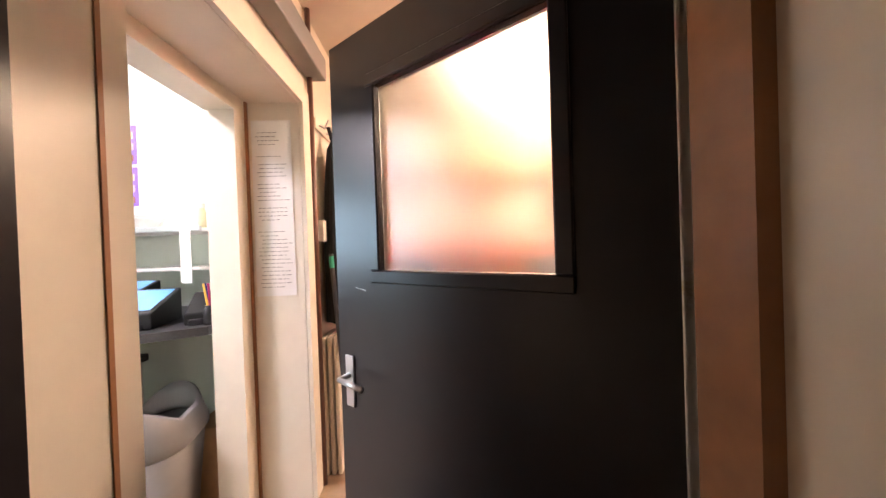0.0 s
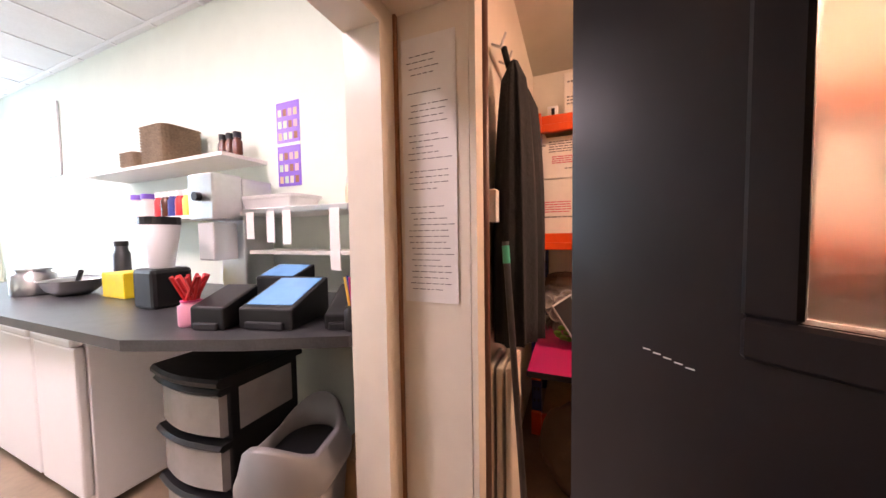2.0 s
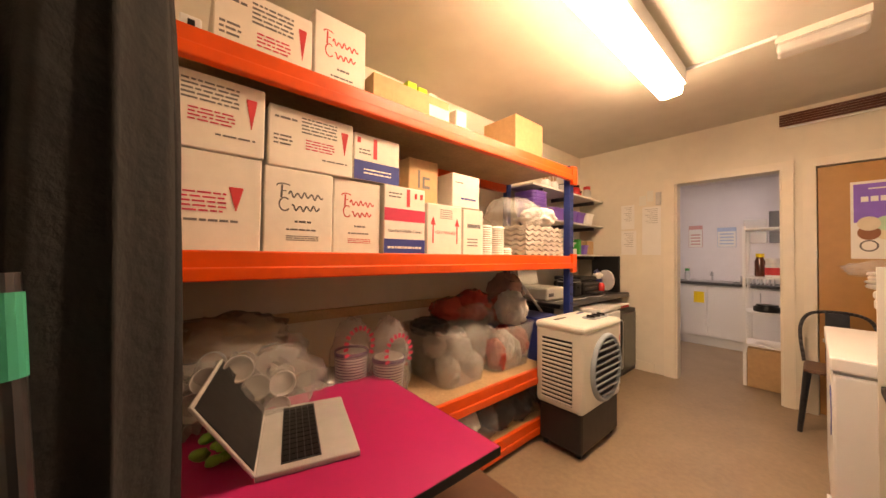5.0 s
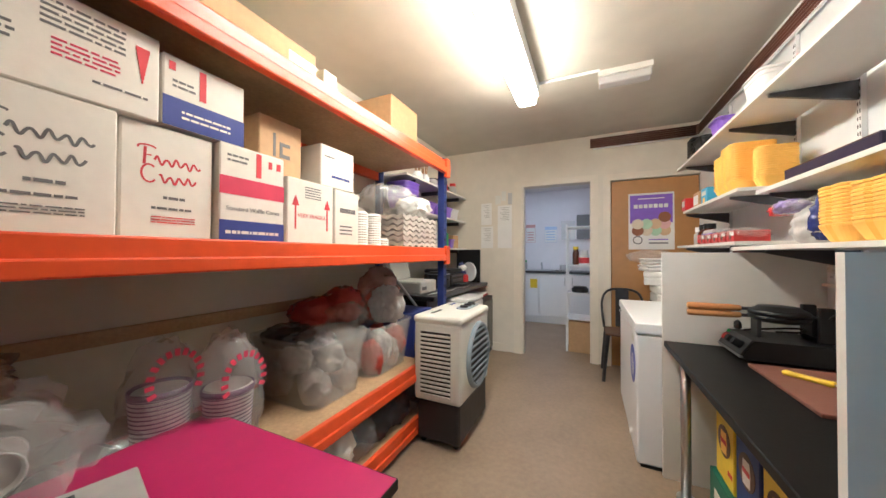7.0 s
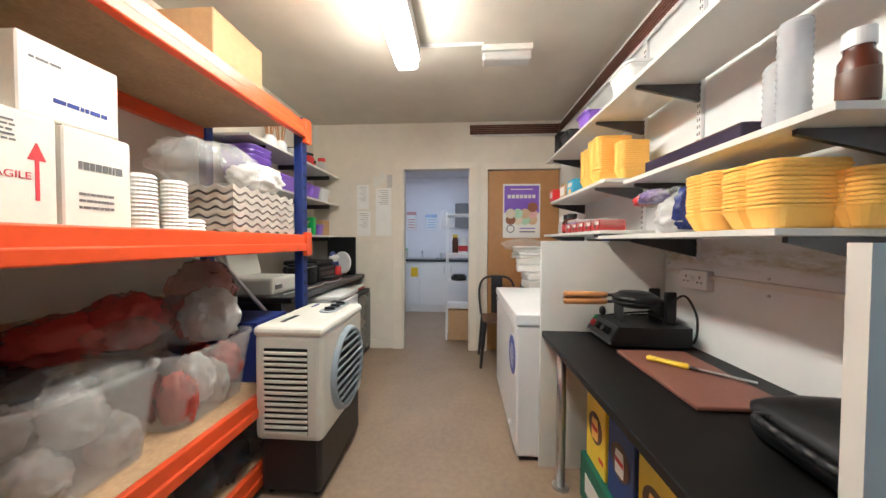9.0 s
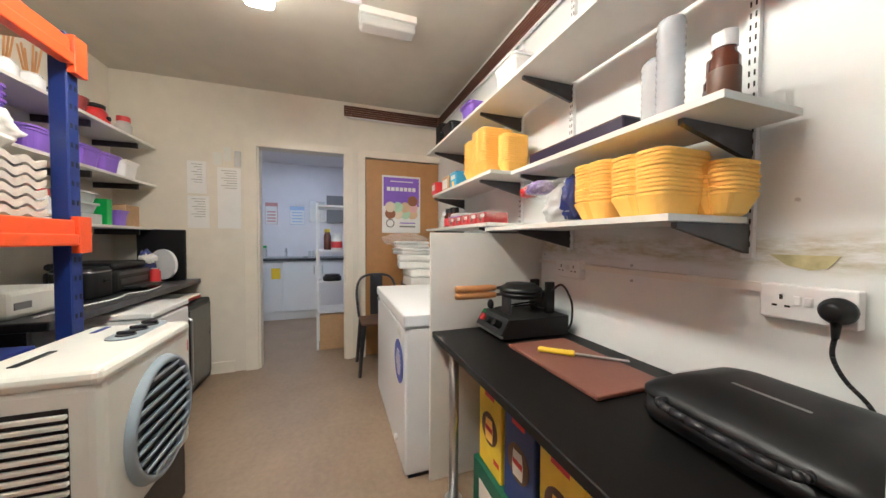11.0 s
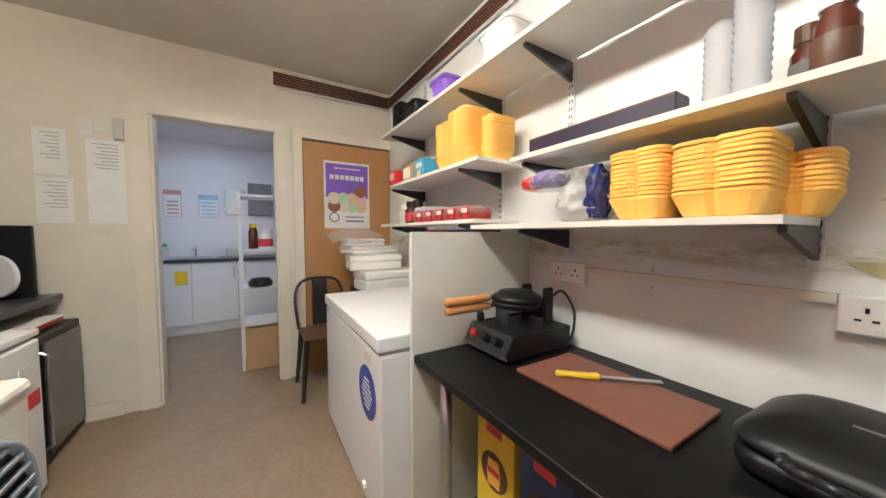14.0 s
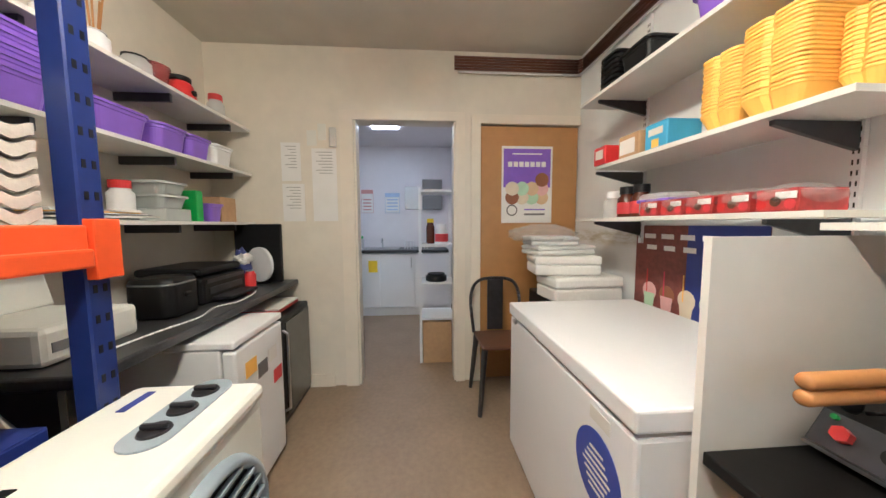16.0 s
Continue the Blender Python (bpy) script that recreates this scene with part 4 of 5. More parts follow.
# ---- light fittings ----
lt = thing("ceiling_light", "lit fluorescent batten with warm diffuser", "ceiling light", 2.07, 2.28, 2.4)
part("diffuser", bx(B(), -1.0, 0.73, -0.07, 0.07, -0.01, 0.06, 0.025, 3), LAMP, lt)
part("spine", bx(B(), -1.005, 0.735, -0.085, 0.085, 0.061, 0.169), WHITE, lt)
l2 = thing("ceiling_light", "unlit grey ceiling light fitting", "ceiling light", 2.88, 1.61, 2.5)
part("diffuser", bx(B(), -0.05, 0.05, -0.165, 0.165, -0.03, 0.03, 0.015), FROST, l2)
part("spine", bx(B(), -0.055, 0.055, -0.17, 0.17, 0.031, 0.069), MELA, l2)
struct("trim_ceiling_conduit", [(2.8, 2.815, 1.77, 2.28, 2.552, 2.569)], WHITE, "white ceiling conduit", "conduit")
# Two glowing squares added above the opening's view to light the servery.
for x, y in ((-1.6, 0.6), (-4.0, 0.6)):
    lp2 = thing("servery_fill_panel", "lit square ceiling panel", "ceiling light", x, y, 2.95)
    part("panel", bx(B(), -0.29, 0.29, -0.29, 0.29, 0, 0.015), LAMPC, lp2)
lk = thing("kitchen_light", "lit kitchen ceiling panel", "ceiling light", 5.4, 2.5, 2.425)
part("panel", bx(B(), -0.3, 0.3, -0.15, 0.15, 0, 0.02), LAMPK, lk)
# brown pipes below the ceiling
pp = thing("ceiling_pipes", "row of brown painted pipes under the ceiling", "pipes")
for k in range(5):
    z = 2.435 + k * 0.021
    part("pipe", tube(B(), [(4.185, 1.83, z), (4.185, 0.87, z), (4.15, 0.845, z), (1.0, 0.845, z)], 0.0095, 8), COPPER, pp, smooth=True)
part("white_pipe", tube(B(), [(4.18, 1.8, 2.41), (4.18, 0.86, 2.41), (1.2, 0.848, 2.41)], 0.008, 8), WHITE, pp, smooth=True)
# ---- things on the lower rack shelves ----
def bag(label, c, size, m, seed, cat="plastic bag"):
    t = thing("plastic_bag", label, cat, c[0], c[1], c[2], group="bags on the rack")
    part("bag", crumple(B(), (0, 0, size[2] * 0.86), size, seed, 0.6), m, t, smooth=True)
    return t


Z3 = 0.478
REDF = mat("red_film", (0.55, 0.07, 0.05), 0.25, alpha=0.7, bump=0.5)
GREYF = mat("grey_film", (0.5, 0.47, 0.44), 0.22, scale=22, var=0.3, bump=0.6, alpha=0.75)
DARKF = mat("dark_film", (0.06, 0.06, 0.07), 0.2, scale=22, var=0.4, bump=0.5, alpha=0.85)
tub("clear storage tub full of wrapped cups", 1.535, 3.22, Z3, 0.4, 0.5, 0.33, CLEAR, "storage tubs", "storage_tub")
rnd = random.Random(11)
for k in range(9):
    bag("bundled grey film bag in a storage tub", (1.44 + 0.095 * (k % 3) + rnd.uniform(-0.01, 0.01), 3.08 + 0.13 * (k // 3 % 3), Z3 + 0.012 + (0.13 if k % 2 else 0)), (0.062, 0.08, 0.085), (GREYF, FROST, GREYF, PULP)[k % 4], 40 + k)
bag("flat clear bag across a storage tub", (1.56, 3.12, Z3 + 0.27), (0.17, 0.13, 0.05), CLEAR, 52)
bag("dark film bag on a storage tub", (1.47, 3.3, Z3 + 0.26), (0.12, 0.13, 0.06), DARKF, 53)
tub("clear storage tub with red bags", 2.0, 3.2, Z3, 0.46, 0.46, 0.31, CLEAR, "storage tubs", "storage_tub")
for k in range(8):
    bag("red and white film packet in a tub", (1.87 + 0.085 * (k % 4), 3.07 + 0.14 * (k // 4), Z3 + 0.012 + 0.05 * (k % 2)), (0.052, 0.08, 0.105), (REDF, FROST, GREYF, REDF)[k % 4], 60 + k)
for k, (x, y, z, sx, sz, m) in enumerate(((1.75, 3.42, 0.3, 0.16, 0.09, REDF), (1.93, 3.35, 0.3, 0.15, 0.12, REDF), (2.05, 3.2, 0.28, 0.11, 0.12, CLEAR), (2.1, 3.12, 0.28, 0.08, 0.13, FROST), (2.17, 3.24, 0.27, 0.09, 0.12, REDF), (1.83, 3.24, 0.29, 0.12, 0.08, CLEAR))):
    bag("red and clear film bag heaped over tubs", (x, y, Z3 + z), (sx, 0.13, sz), m, 70 + k)
bag("tall clear bag of red sweets", (2.33, 3.36, 0.8), (0.16, 0.14, 0.17), mat("clear_red_film", (0.7, 0.38, 0.34), 0.2, alpha=0.5, bump=0.5), 81)
sb2 = pack("sweet_box", "navy box with coloured print", "box", 2.25, 2.54, 2.99, 3.5, Z3, 0.8, mat("royal_blue_card", (0.02, 0.035, 0.2), 0.4))
part("oval_print", cyl(B(), (-0.04, -0.2562, 0.24), (-0.04, -0.2575, 0.24), 0.045, n=20), PAPER, sb2)
part("print_field", bx(B(), -0.12, 0.12, -0.2572, -0.2553, 0.03, 0.12), RED, sb2)
part("print_field", bx(B(), -0.13, -0.02, -0.2585, -0.2573, 0.05, 0.1), YELP, sb2)
STRIPE = mat("striped_cup", (0.7, 0.66, 0.63), 0.5)
PLUMR = mat("plum_print", (0.12, 0.04, 0.14), 0.5)
for x, y, hh, sd in ((1.0, 3.03, 0.27, 1), (0.84, 3.12, 0.31, 2)):
    t = thing("cup_stack", "stack of striped paper tubs in printed film", "cups", x, y, Z3, group="paper cup stacks")
    prof, n = [(0, 0), (0.058, 0)], int(hh / 0.0135)
    for k in range(n):
        r = 0.062 + 0.016 * k / n
        prof += [(r, k * 0.0135 + 0.003), (r + 0.003, k * 0.0135 + 0.004), (r + 0.003, k * 0.0135 + 0.0085), (r - 0.001, k * 0.0135 + 0.009), (r - 0.001, k * 0.0135 + 0.013)]
    part("cup_column", lathe(B(), prof + [(0.072, n * 0.0135 + 0.01), (0.05, 0.06), (0, 0.06)], n=28), STRIPE, t, smooth=False)
    for k in range(n):
        r = 0.0655 + 0.016 * k / n
        part("stripe", lathe(B(), [(r, k * 0.0135 + 0.0088), (r + 0.0006, k * 0.0135 + 0.0092), (r + 0.0006, k * 0.0135 + 0.0125), (r, k * 0.0135 + 0.013)], n=28), PLUMR, t, smooth=True)
    part("purple_band", lathe(B(), [(0.081, hh - 0.012), (0.083, hh - 0.01), (0.083, hh + 0.006), (0.08, hh + 0.008)], n=28), PLUMR, t, smooth=True)
    part("film", crumple(B(), (0, 0, 0.22), (0.105, 0.1, 0.25), 90 + sd, 0.4), CLEAR, t, smooth=True)
    for k in range(13):
        a = math.radians(-25 + k * 19)
        mk = bx(B(), -0.011, 0.011, -0.001, 0.001, -0.007, 0.007)
        bmesh.ops.transform(mk, matrix=pose(0.068 * math.cos(a), -0.094, hh + 0.045 + 0.085 * math.sin(a), 0, -math.degrees(a), 0), verts=mk.verts)
        part("print_mark", mk, INKP, t)
CUPM = mat("clear_cup", (0.8, 0.76, 0.72), 0.12, scale=14, var=0.05, bump=0.1, alpha=0.5)
cupme = fin("cup", lathe(B(), [(0, 0), (0.034, 0), (0.044, 0.09), (0.047, 0.092), (0.042, 0.09), (0.03, 0.006), (0, 0.006)], n=16), CUPM, True)
rnd = random.Random(3)
spots = [(0.17 + c * 0.092 + (lv % 2) * 0.045, 3.0 + dy, 0.53 + lv * 0.083) for lv in range(5) for c in range(5 - lv // 2) for dy in (0, 0.13)] + [(0.62 + c * 0.088, 3.1 + dy, 0.53 + lv * 0.08) for lv in range(2) for c in range(3 - lv) for dy in (0, 0.12)]
for x, y, z in spots:
    ob = tagged(new("plastic_cup", cupme), "clear plastic cup lying in a bag", "cup", "heaped plastic cups")
    ob.matrix_basis = pose(x + rnd.uniform(-0.01, 0.01), y + rnd.uniform(-0.02, 0.02), z, 90 + rnd.uniform(-10, 10), 0, rnd.uniform(-16, 16))
bag("clear film bag round plastic cups", (0.37, 3.1, Z3), (0.29, 0.2, 0.27), CLEAR, 7)
bag("crumpled brown film over plastic cups", (0.34, 3.22, Z3 + 0.36), (0.22, 0.16, 0.09), mat("brown_film", (0.42, 0.28, 0.18), 0.25, alpha=0.6, bump=0.5), 8)
bag("flat clear bag of lids", (0.7, 3.16, Z3), (0.17, 0.17, 0.12), CLEAR, 9)
for i, (x, m, sz) in enumerate(((1.28, FOAMW, 0.1), (1.48, CARDW, 0.13), (1.66, CLEAR, 0.12), (1.83, DARKF, 0.14), (2.02, DARKF, 0.12), (2.22, CLEAR, 0.13), (2.38, DARKF, 0.12), (1.1, KRAFT, 0.11))):
    bag("bag of packaging on bottom shelf", (x, 3.06, 0.128), (0.12, 0.15, sz), m, 10 + i)
# cups, egg trays on the middle shelf
for x, hh, m in ((1.68, 0.2, FOAMW), (1.8, 0.2, FOAMW), (1.88, 0.06, FOAMW)):
    t = thing("cup_stack", "stack of white paper cups on rack", "cups", x, 3.0, Z2, group="paper cup stacks")
    prof = [(0, 0), (0.035, 0)]
    for k in range(int(hh / 0.014)):
        prof += [(0.043, k * 0.014 + 0.004), (0.038, k * 0.014 + 0.012)]
    part("cup_column", lathe(B(), prof + [(0.03, hh), (0, hh)], n=18), m, t)
et = thing("egg_tray_stack", "stacked grey pulp egg trays in film", "egg trays", 2.27, 3.1, Z2)
for lv in range(6):
    bm = B()
    g = [[bm.verts.new((-0.25 + 0.5 * i / 48, -0.165 + 0.33 * j / 32, 0.018 + lv * 0.036 + 0.009 * math.cos(i / 48 * 2 * math.pi * 6) * math.cos(j / 32 * 2 * math.pi * 4))) for i in range(49)] for j in range(33)]
    for a, b in zip(g, g[1:]):
        for i in range(48):
            bm.faces.new((a[i], a[i + 1], b[i + 1], b[i]))
    r = bmesh.ops.extrude_face_region(bm, geom=list(bm.faces))
    bmesh.ops.translate(bm, vec=(0, 0, 0.025), verts=[v for v in r["geom"] if isinstance(v, bmesh.types.BMVert)])
    part("egg_tray", bm, PULP, et)
bag("crumpled film bag over egg trays", (2.1, 3.1, Z2 + 0.2), (0.24, 0.17, 0.13), CLEAR, 17)
bag("paper sack on egg trays", (2.35, 3.05, Z2 + 0.24), (0.15, 0.12, 0.08), PAPER, 18)
wt = struct("trim_batten", [(0.2, 2.5, 3.6, 3.629, 0.86, 0.92)], CHIP, "rough timber wall batten", "batten")

# ---- coats, broom, notices by the servery opening ----
hr = thing("coat_hooks", "metal coat hooks on wall rail", "hooks", 0.0, 2.3, 2.0)
part("rail", bx(B(), 0.001, 0.015, -0.25, 0.25, -0.03, 0.03, 0.003, 1), GLOSSW, hr)
for k in range(4):
    part("hook", tube(B(), [(0.015, -0.2 + k * 0.13, 0.0), (0.05, -0.2 + k * 0.13, -0.02), (0.07, -0.2 + k * 0.13, 0.03)], 0.005, 8), STEEL, hr)
def coat(y, x, w, z0, z1, seed):
    t = thing("coat", "black coat hanging from hook", "coat", x, y, z0, group="hanging coats")
    bm = B()
    rings = []
    for i in range(15):
        f = i / 14
        r = w * (1 - 0.55 * f ** 3) if f < 0.95 else w * 0.15
        rings.append([bm.verts.new((0.7 * r * math.cos(a) * (1 + 0.22 * math.sin(a * 5 + seed + f * 1.5)), r * math.sin(a) * (1 + 0.16 * math.sin(a * 7 + seed)), f * (z1 - z0))) for a in [k / 28 * 2 * math.pi for k in range(28)]])
    for a, b in zip(rings, rings[1:]):
        for k in range(28):
            bm.faces.new((a[k], a[(k + 1) % 28], b[(k + 1) % 28], b[k]))
    bm.faces.new(rings[0][::-1])
    bm.faces.new(rings[-1])
    part("body", bm, CLOTH, t, smooth=True)
    part("collar", tube(B(), [(-0.02, 0, z1 - z0 - 0.02), (-0.04, 0, z1 - z0 + 0.06)], 0.012, 8), CLOTH, t)
coat(2.16, 0.09, 0.105, 0.85, 1.95, 1)
coat(2.42, 0.1, 0.12, 0.8, 1.95, 4)
br = thing("broom", "dark broom with green tape leaning on coats", "broom", 0, 0, 0)
part("handle", cyl(B(), (0.17, 1.98, 0.0), (0.075, 2.04, 1.25), 0.012), GUN, br)
part("tape", cyl(B(), (0.0805, 2.036, 1.17), (0.076, 2.0395, 1.235), 0.0135), TEAL, br, "green tape")
fb = thing("folded_boards", "cream folded step boards against wall", "boards", 0.05, 2.12, 0)
for k in range(3):
    part("board", bx(B(), -0.045 + k * 0.035, -0.02 + k * 0.035, -0.1, 0.12, 0, 0.78, 0.008), GLOSSW, fb)
bp = thing("backpack", "brown cloth bag under the table", "bag", 0.3, 2.5, 0)
part("body", blob(B(), (0, 0, 0.22), (0.14, 0.13, 0.22), 21, 0.25), mat("brown_cloth", (0.08, 0.05, 0.03), 0.9, scale=50, bump=0.4), bp, smooth=True)
vp = thing("wall_pipe", "brown painted pipe beside servery opening", "pipe")
part("pipe", cyl(B(), (0.022, 1.96, 0), (0.022, 1.96, 2.569), 0.014), COPPER, vp, smooth=True)
sb = thing("wall_switch", "cream surface switch box on wall", "switch", 0.0, 2.03, 1.38)
part("box", bx(B(), 0.001, 0.05, -0.02, 0.03, -0.06, 0.06, 0.004), MELA, sb)
gb = thing("wall_box", "grey metal box above servery opening", "wall box", 0.0, 1.7, 2.2)
part("casing", bx(B(), 0.001, 0.1, -0.3, 0.3, 0, 0.12, 0.006), GREYB, gb)


def notice(name, label, x0, x1, y, z0, z1, seed, n):
    t = thing(name, label, "notice", x0, y, z0)
    w = x1 - x0
    bm = B()
    N = 14
    g = [[bm.verts.new((w * i / 6, -0.004 - 0.004 * noise.noise(Vector((i * 0.7, j * 0.5, seed))), (z1 - z0) * j / N)) for i in range(7)] for j in range(N + 1)]
    for a, b in zip(g, g[1:]):
        for i in range(6):
            bm.faces.new((a[i], a[i + 1], b[i + 1], b[i]))
    part("sheet", bm, PAPER, t, smooth=True)
    rnd = random.Random(seed)
    bm = B()
    for k in range(n):
        if rnd.random() < 0.15:
            continue
        z = (z1 - z0) * (0.05 + 0.9 * k / n)
        a = w * rnd.uniform(0.1, 0.2)
        e = w * rnd.uniform(0.5, 0.9)
        while a < e:
            b = a + rnd.uniform(0.008, 0.03)
            bx(bm, a, b, -0.0088, -0.008, z, z + 0.0026)
            a = b + 0.006
    tagged(part("handwriting", bm, INKG, t), kind="stuff")


notice("notice_sheet", "long handwritten checklist in plastic sleeves", -0.235, -0.04, 1.849, 1.05, 1.93, 3, 40)

# ---- north counter, shelves, fridge, oven ----
nc = thing("north_worktop", "dark grey laminate worktop along wall", "worktop", 0, 0, 0)
part("top", bx(B(), 2.66, 4.2, 3.03, 3.625, 0.82, 0.86, 0.008), GREYC, nc)
part("end_support", bx(B(), 2.66, 2.68, 3.1, 3.6, 0, 0.82), DARKP, nc)
fr = thing("under_counter_fridge", "white under-counter fridge with paper notes", "fridge", 3.29, 3.17, 0)
part("body", bx(B(), -0.22, 0.22, -0.24, 0.25, 0.02, 0.76, 0.008), WHITE, fr)
part("door", bx(B(), -0.22, 0.22, -0.3, -0.245, 0.03, 0.75, 0.012), WHITE, fr)
part("top", bx(B(), -0.225, 0.225, -0.3, 0.25, 0.761, 0.795, 0.008), WHITE, fr)
for u, z, m in ((-0.15, 0.6, YELF), (0.05, 0.58, PAPER), (0.1, 0.45, INKR), (-0.05, 0.55, INKG)):
    part("note", bx(B(), u, u + 0.09, -0.303, -0.3005, z, z + 0.07), m, fr)
ov = thing("mini_oven", "black glass-fronted cabinet under worktop", "oven", 3.93, 3.18, 0)
part("body", bx(B(), -0.25, 0.25, -0.22, 0.25, 0.01, 0.7, 0.012), BLACK, ov)
part("handle", tube(B(), [(-0.21, -0.222, 0.62), (-0.21, -0.25, 0.6), (-0.21, -0.25, 0.12), (-0.21, -0.222, 0.1)], 0.008), STEEL, ov)
part("glass", bx(B(), -0.18, 0.22, -0.232, -0.221, 0.06, 0.66, 0.004), mat("dark_glass", (0.1, 0.1, 0.085), 0.06, bump=0), ov)
pack("red_magazines", "red magazines on black cabinet", "papers", 3.7, 4.1, 3.0, 3.3, 0.71, 0.735, RED)
pack("paper_pile", "creased white papers on black cabinet", "papers", 3.74, 4.08, 2.99, 3.25, 0.737, 0.75, PAPER)
for z, x1 in ((1.295, 4.19), (1.645, 4.18), (1.96, 4.18)):
    s = thing("shelf", "white melamine shelf along north wall", "shelf", 0, 0, 0, group="wall shelves")
    part("board", bx(B(), 2.68, x1, 3.32, 3.628, z - 0.018, z, 0.001, 1), MELA, s)
    for b in (2.9, 3.5, 4.0):
        part("bracket", bx(B(), b, b + 0.015, 3.36, 3.628, z - 0.06, z - 0.0185), GUN, s)
for k in range(5):
    tub("nested purple plastic tub", 2.86, 3.47, 1.645 + k * 0.035, 0.24, 0.24, 0.12, LILAC, "purple tubs")
for x, w in ((3.22, 0.28), (3.5, 0.2), (3.7, 0.18)):
    tub("purple plastic tub on shelf", x, 3.46, 1.645, w, 0.22, 0.13, LILAC, "purple tubs")
tub("white plastic tub on shelf", 3.95, 3.47, 1.645, 0.2, 0.2, 0.14, WHITE)
for x in (3.05, 3.2):
    t = jar("stick_pot", "white pot holding wooden sticks", x, 3.42, 1.96, 0.05, 0.1, WHITE, WHITE, cap=0.002)
    for k in range(6):
        part("stick", cyl(B(), (0.02 * math.cos(k), 0.02 * math.sin(k), 0.1), (0.04 * math.cos(k), 0.04 * math.sin(k), 0.24), 0.004, n=6), WOODH, t)
jar("plastic_jug", "black handled clear jug", 3.4, 3.43, 1.96, 0.06, 0.1, FROST, BLACK, cap=0.005)
t = thing("red_blender", "small red kitchen blender lying on shelf", "blender", 3.68, 3.43, 1.96)
part("base", lathe(B(), [(0, 0), (0.07, 0), (0.075, 0.02), (0.06, 0.09), (0.045, 0.11), (0, 0.11)], n=20), RED, t, smooth=True)
part("collar", lathe(B(), [(0, 0.11), (0.05, 0.11), (0.052, 0.135), (0, 0.14)], n=20), BLACK, t, smooth=True)
part("switch", cyl(B(), (0, -0.066, 0.05), (0, -0.078, 0.05), 0.015), BLACK, t)
t = thing("red_bowl", "clear and red measuring jug on shelf", "jug", 3.52, 3.45, 1.96)
part("jug", lathe(B(), [(0, 0), (0.05, 0), (0.075, 0.12), (0.072, 0.12), (0.047, 0.005), (0, 0.005)], n=22), mat("smoky_red_plastic", (0.35, 0.06, 0.06), 0.2, alpha=0.7), t, smooth=True)
jar("sprinkle_jar", "clear jar of red sweets", 4.02, 3.45, 1.96, 0.05, 0.14, FROST, RED)
rnd = random.Random(8)
for k in range(9):
    pl2 = thing("paper_sheaf", "loose papers and magazine on shelf", "papers", 3.15 + rnd.uniform(-0.05, 0.05), 3.46, 1.296 + k * 0.005, rnd.uniform(-12, 12), "loose papers")
    part("sheet", bx(B(), -0.16, 0.16, -0.11, 0.11, 0, 0.0045), (PAPER, GREYB, PAPER, CARDW, INKG, PAPER, YELF, PAPER, PAPER)[k], pl2)
pack("grey_box_stack", "stacked pale grey tubs", "box", 3.42, 3.6, 3.36, 3.6, 1.295, 1.36, mat("pale_grey_plastic", (0.5, 0.52, 0.5), 0.5))
for k in range(2):
    tub("pale grey tub stacked on shelf", 3.51, 3.48, 1.363 + k * 0.068, 0.18, 0.22, 0.066, bpy.data.materials["pale_grey_plastic"], "grey tubs")
jar("powder_tin", "white tin with red lid", 3.35, 3.5, 1.33, 0.05, 0.12, WHITE, RED)
pack("green_file", "bright green plastic file", "file", 3.64, 3.7, 3.36, 3.58, 1.295, 1.47, GREEN)
tub("small lilac tub on shelf", 3.82, 3.42, 1.295, 0.12, 0.12, 0.11, LILAC)
pack("printed_packets", "upright printed packets", "packets", 3.92, 4.1, 3.4, 3.52, 1.295, 1.46, KRAFT)
pt = thing("printer", "black desktop printer on worktop", "printer", 3.62, 3.38, 0.86)
part("body", bx(B(), -0.2, 0.2, -0.17, 0.17, 0, 0.14, 0.02), BLACK, pt)
part("scanner_lid", bx(B(), -0.19, 0.19, -0.15, 0.17, 0.148, 0.19, 0.016), BLACK, pt)
part("paper_tray", bx(B(), -0.14, 0.14, -0.27, -0.171, 0.02, 0.035, 0.004), DARKP, pt)
part("output_slot", bx(B(), -0.15, 0.15, -0.174, -0.1705, 0.05, 0.085), GUN, pt)
part("control_strip", bx(B(), -0.17, 0.17, -0.174, -0.1705, 0.11, 0.13), GUN, pt)
ts = thing("toaster", "rounded black toaster on worktop", "toaster", 3.27, 3.28, 0.86)
o = outline(0.2, 0.2, 0.05)
part("body", loft(B(), [[(x * k, y * k, z) for x, y in o] for k, z in ((0.96, 0.008), (1, 0.02), (1, 0.14), (0.97, 0.165), (0.9, 0.178))]), BLACK, ts, smooth=True)
part("rim", loft(B(), [[(x * k, y * k, z) for x, y in o] for k, z in ((0.985, 0.15), (1.005, 0.153), (1.0, 0.158))]), STEEL, ts, smooth=True)
part("lever", bx(B(), -0.02, 0.02, -0.112, -0.099, 0.09, 0.11, 0.004, 1), BLACK, ts)
wm = thing("white_machine", "white appliance with raised lid on worktop", "appliance", 2.87, 3.36, 0.86)
part("body", bx(B(), -0.16, 0.16, -0.17, 0.16, 0, 0.12, 0.02), CREAM, wm)
wl = bx(B(), -0.16, 0.16, -0.012, 0.012, 0, 0.2, 0.008)
bmesh.ops.transform(wl, matrix=pose(0, 0.13, 0.118, -14, 0, 0), verts=wl.verts)
part("lid", wl, CREAM, wm)
part("vent", bx(B(), -0.13, -0.05, -0.1725, -0.17, 0.04, 0.07), GREYB, wm)
wc = thing("white_cable", "white cable lying across the worktop", "cable", 0, 0, 0.8645)
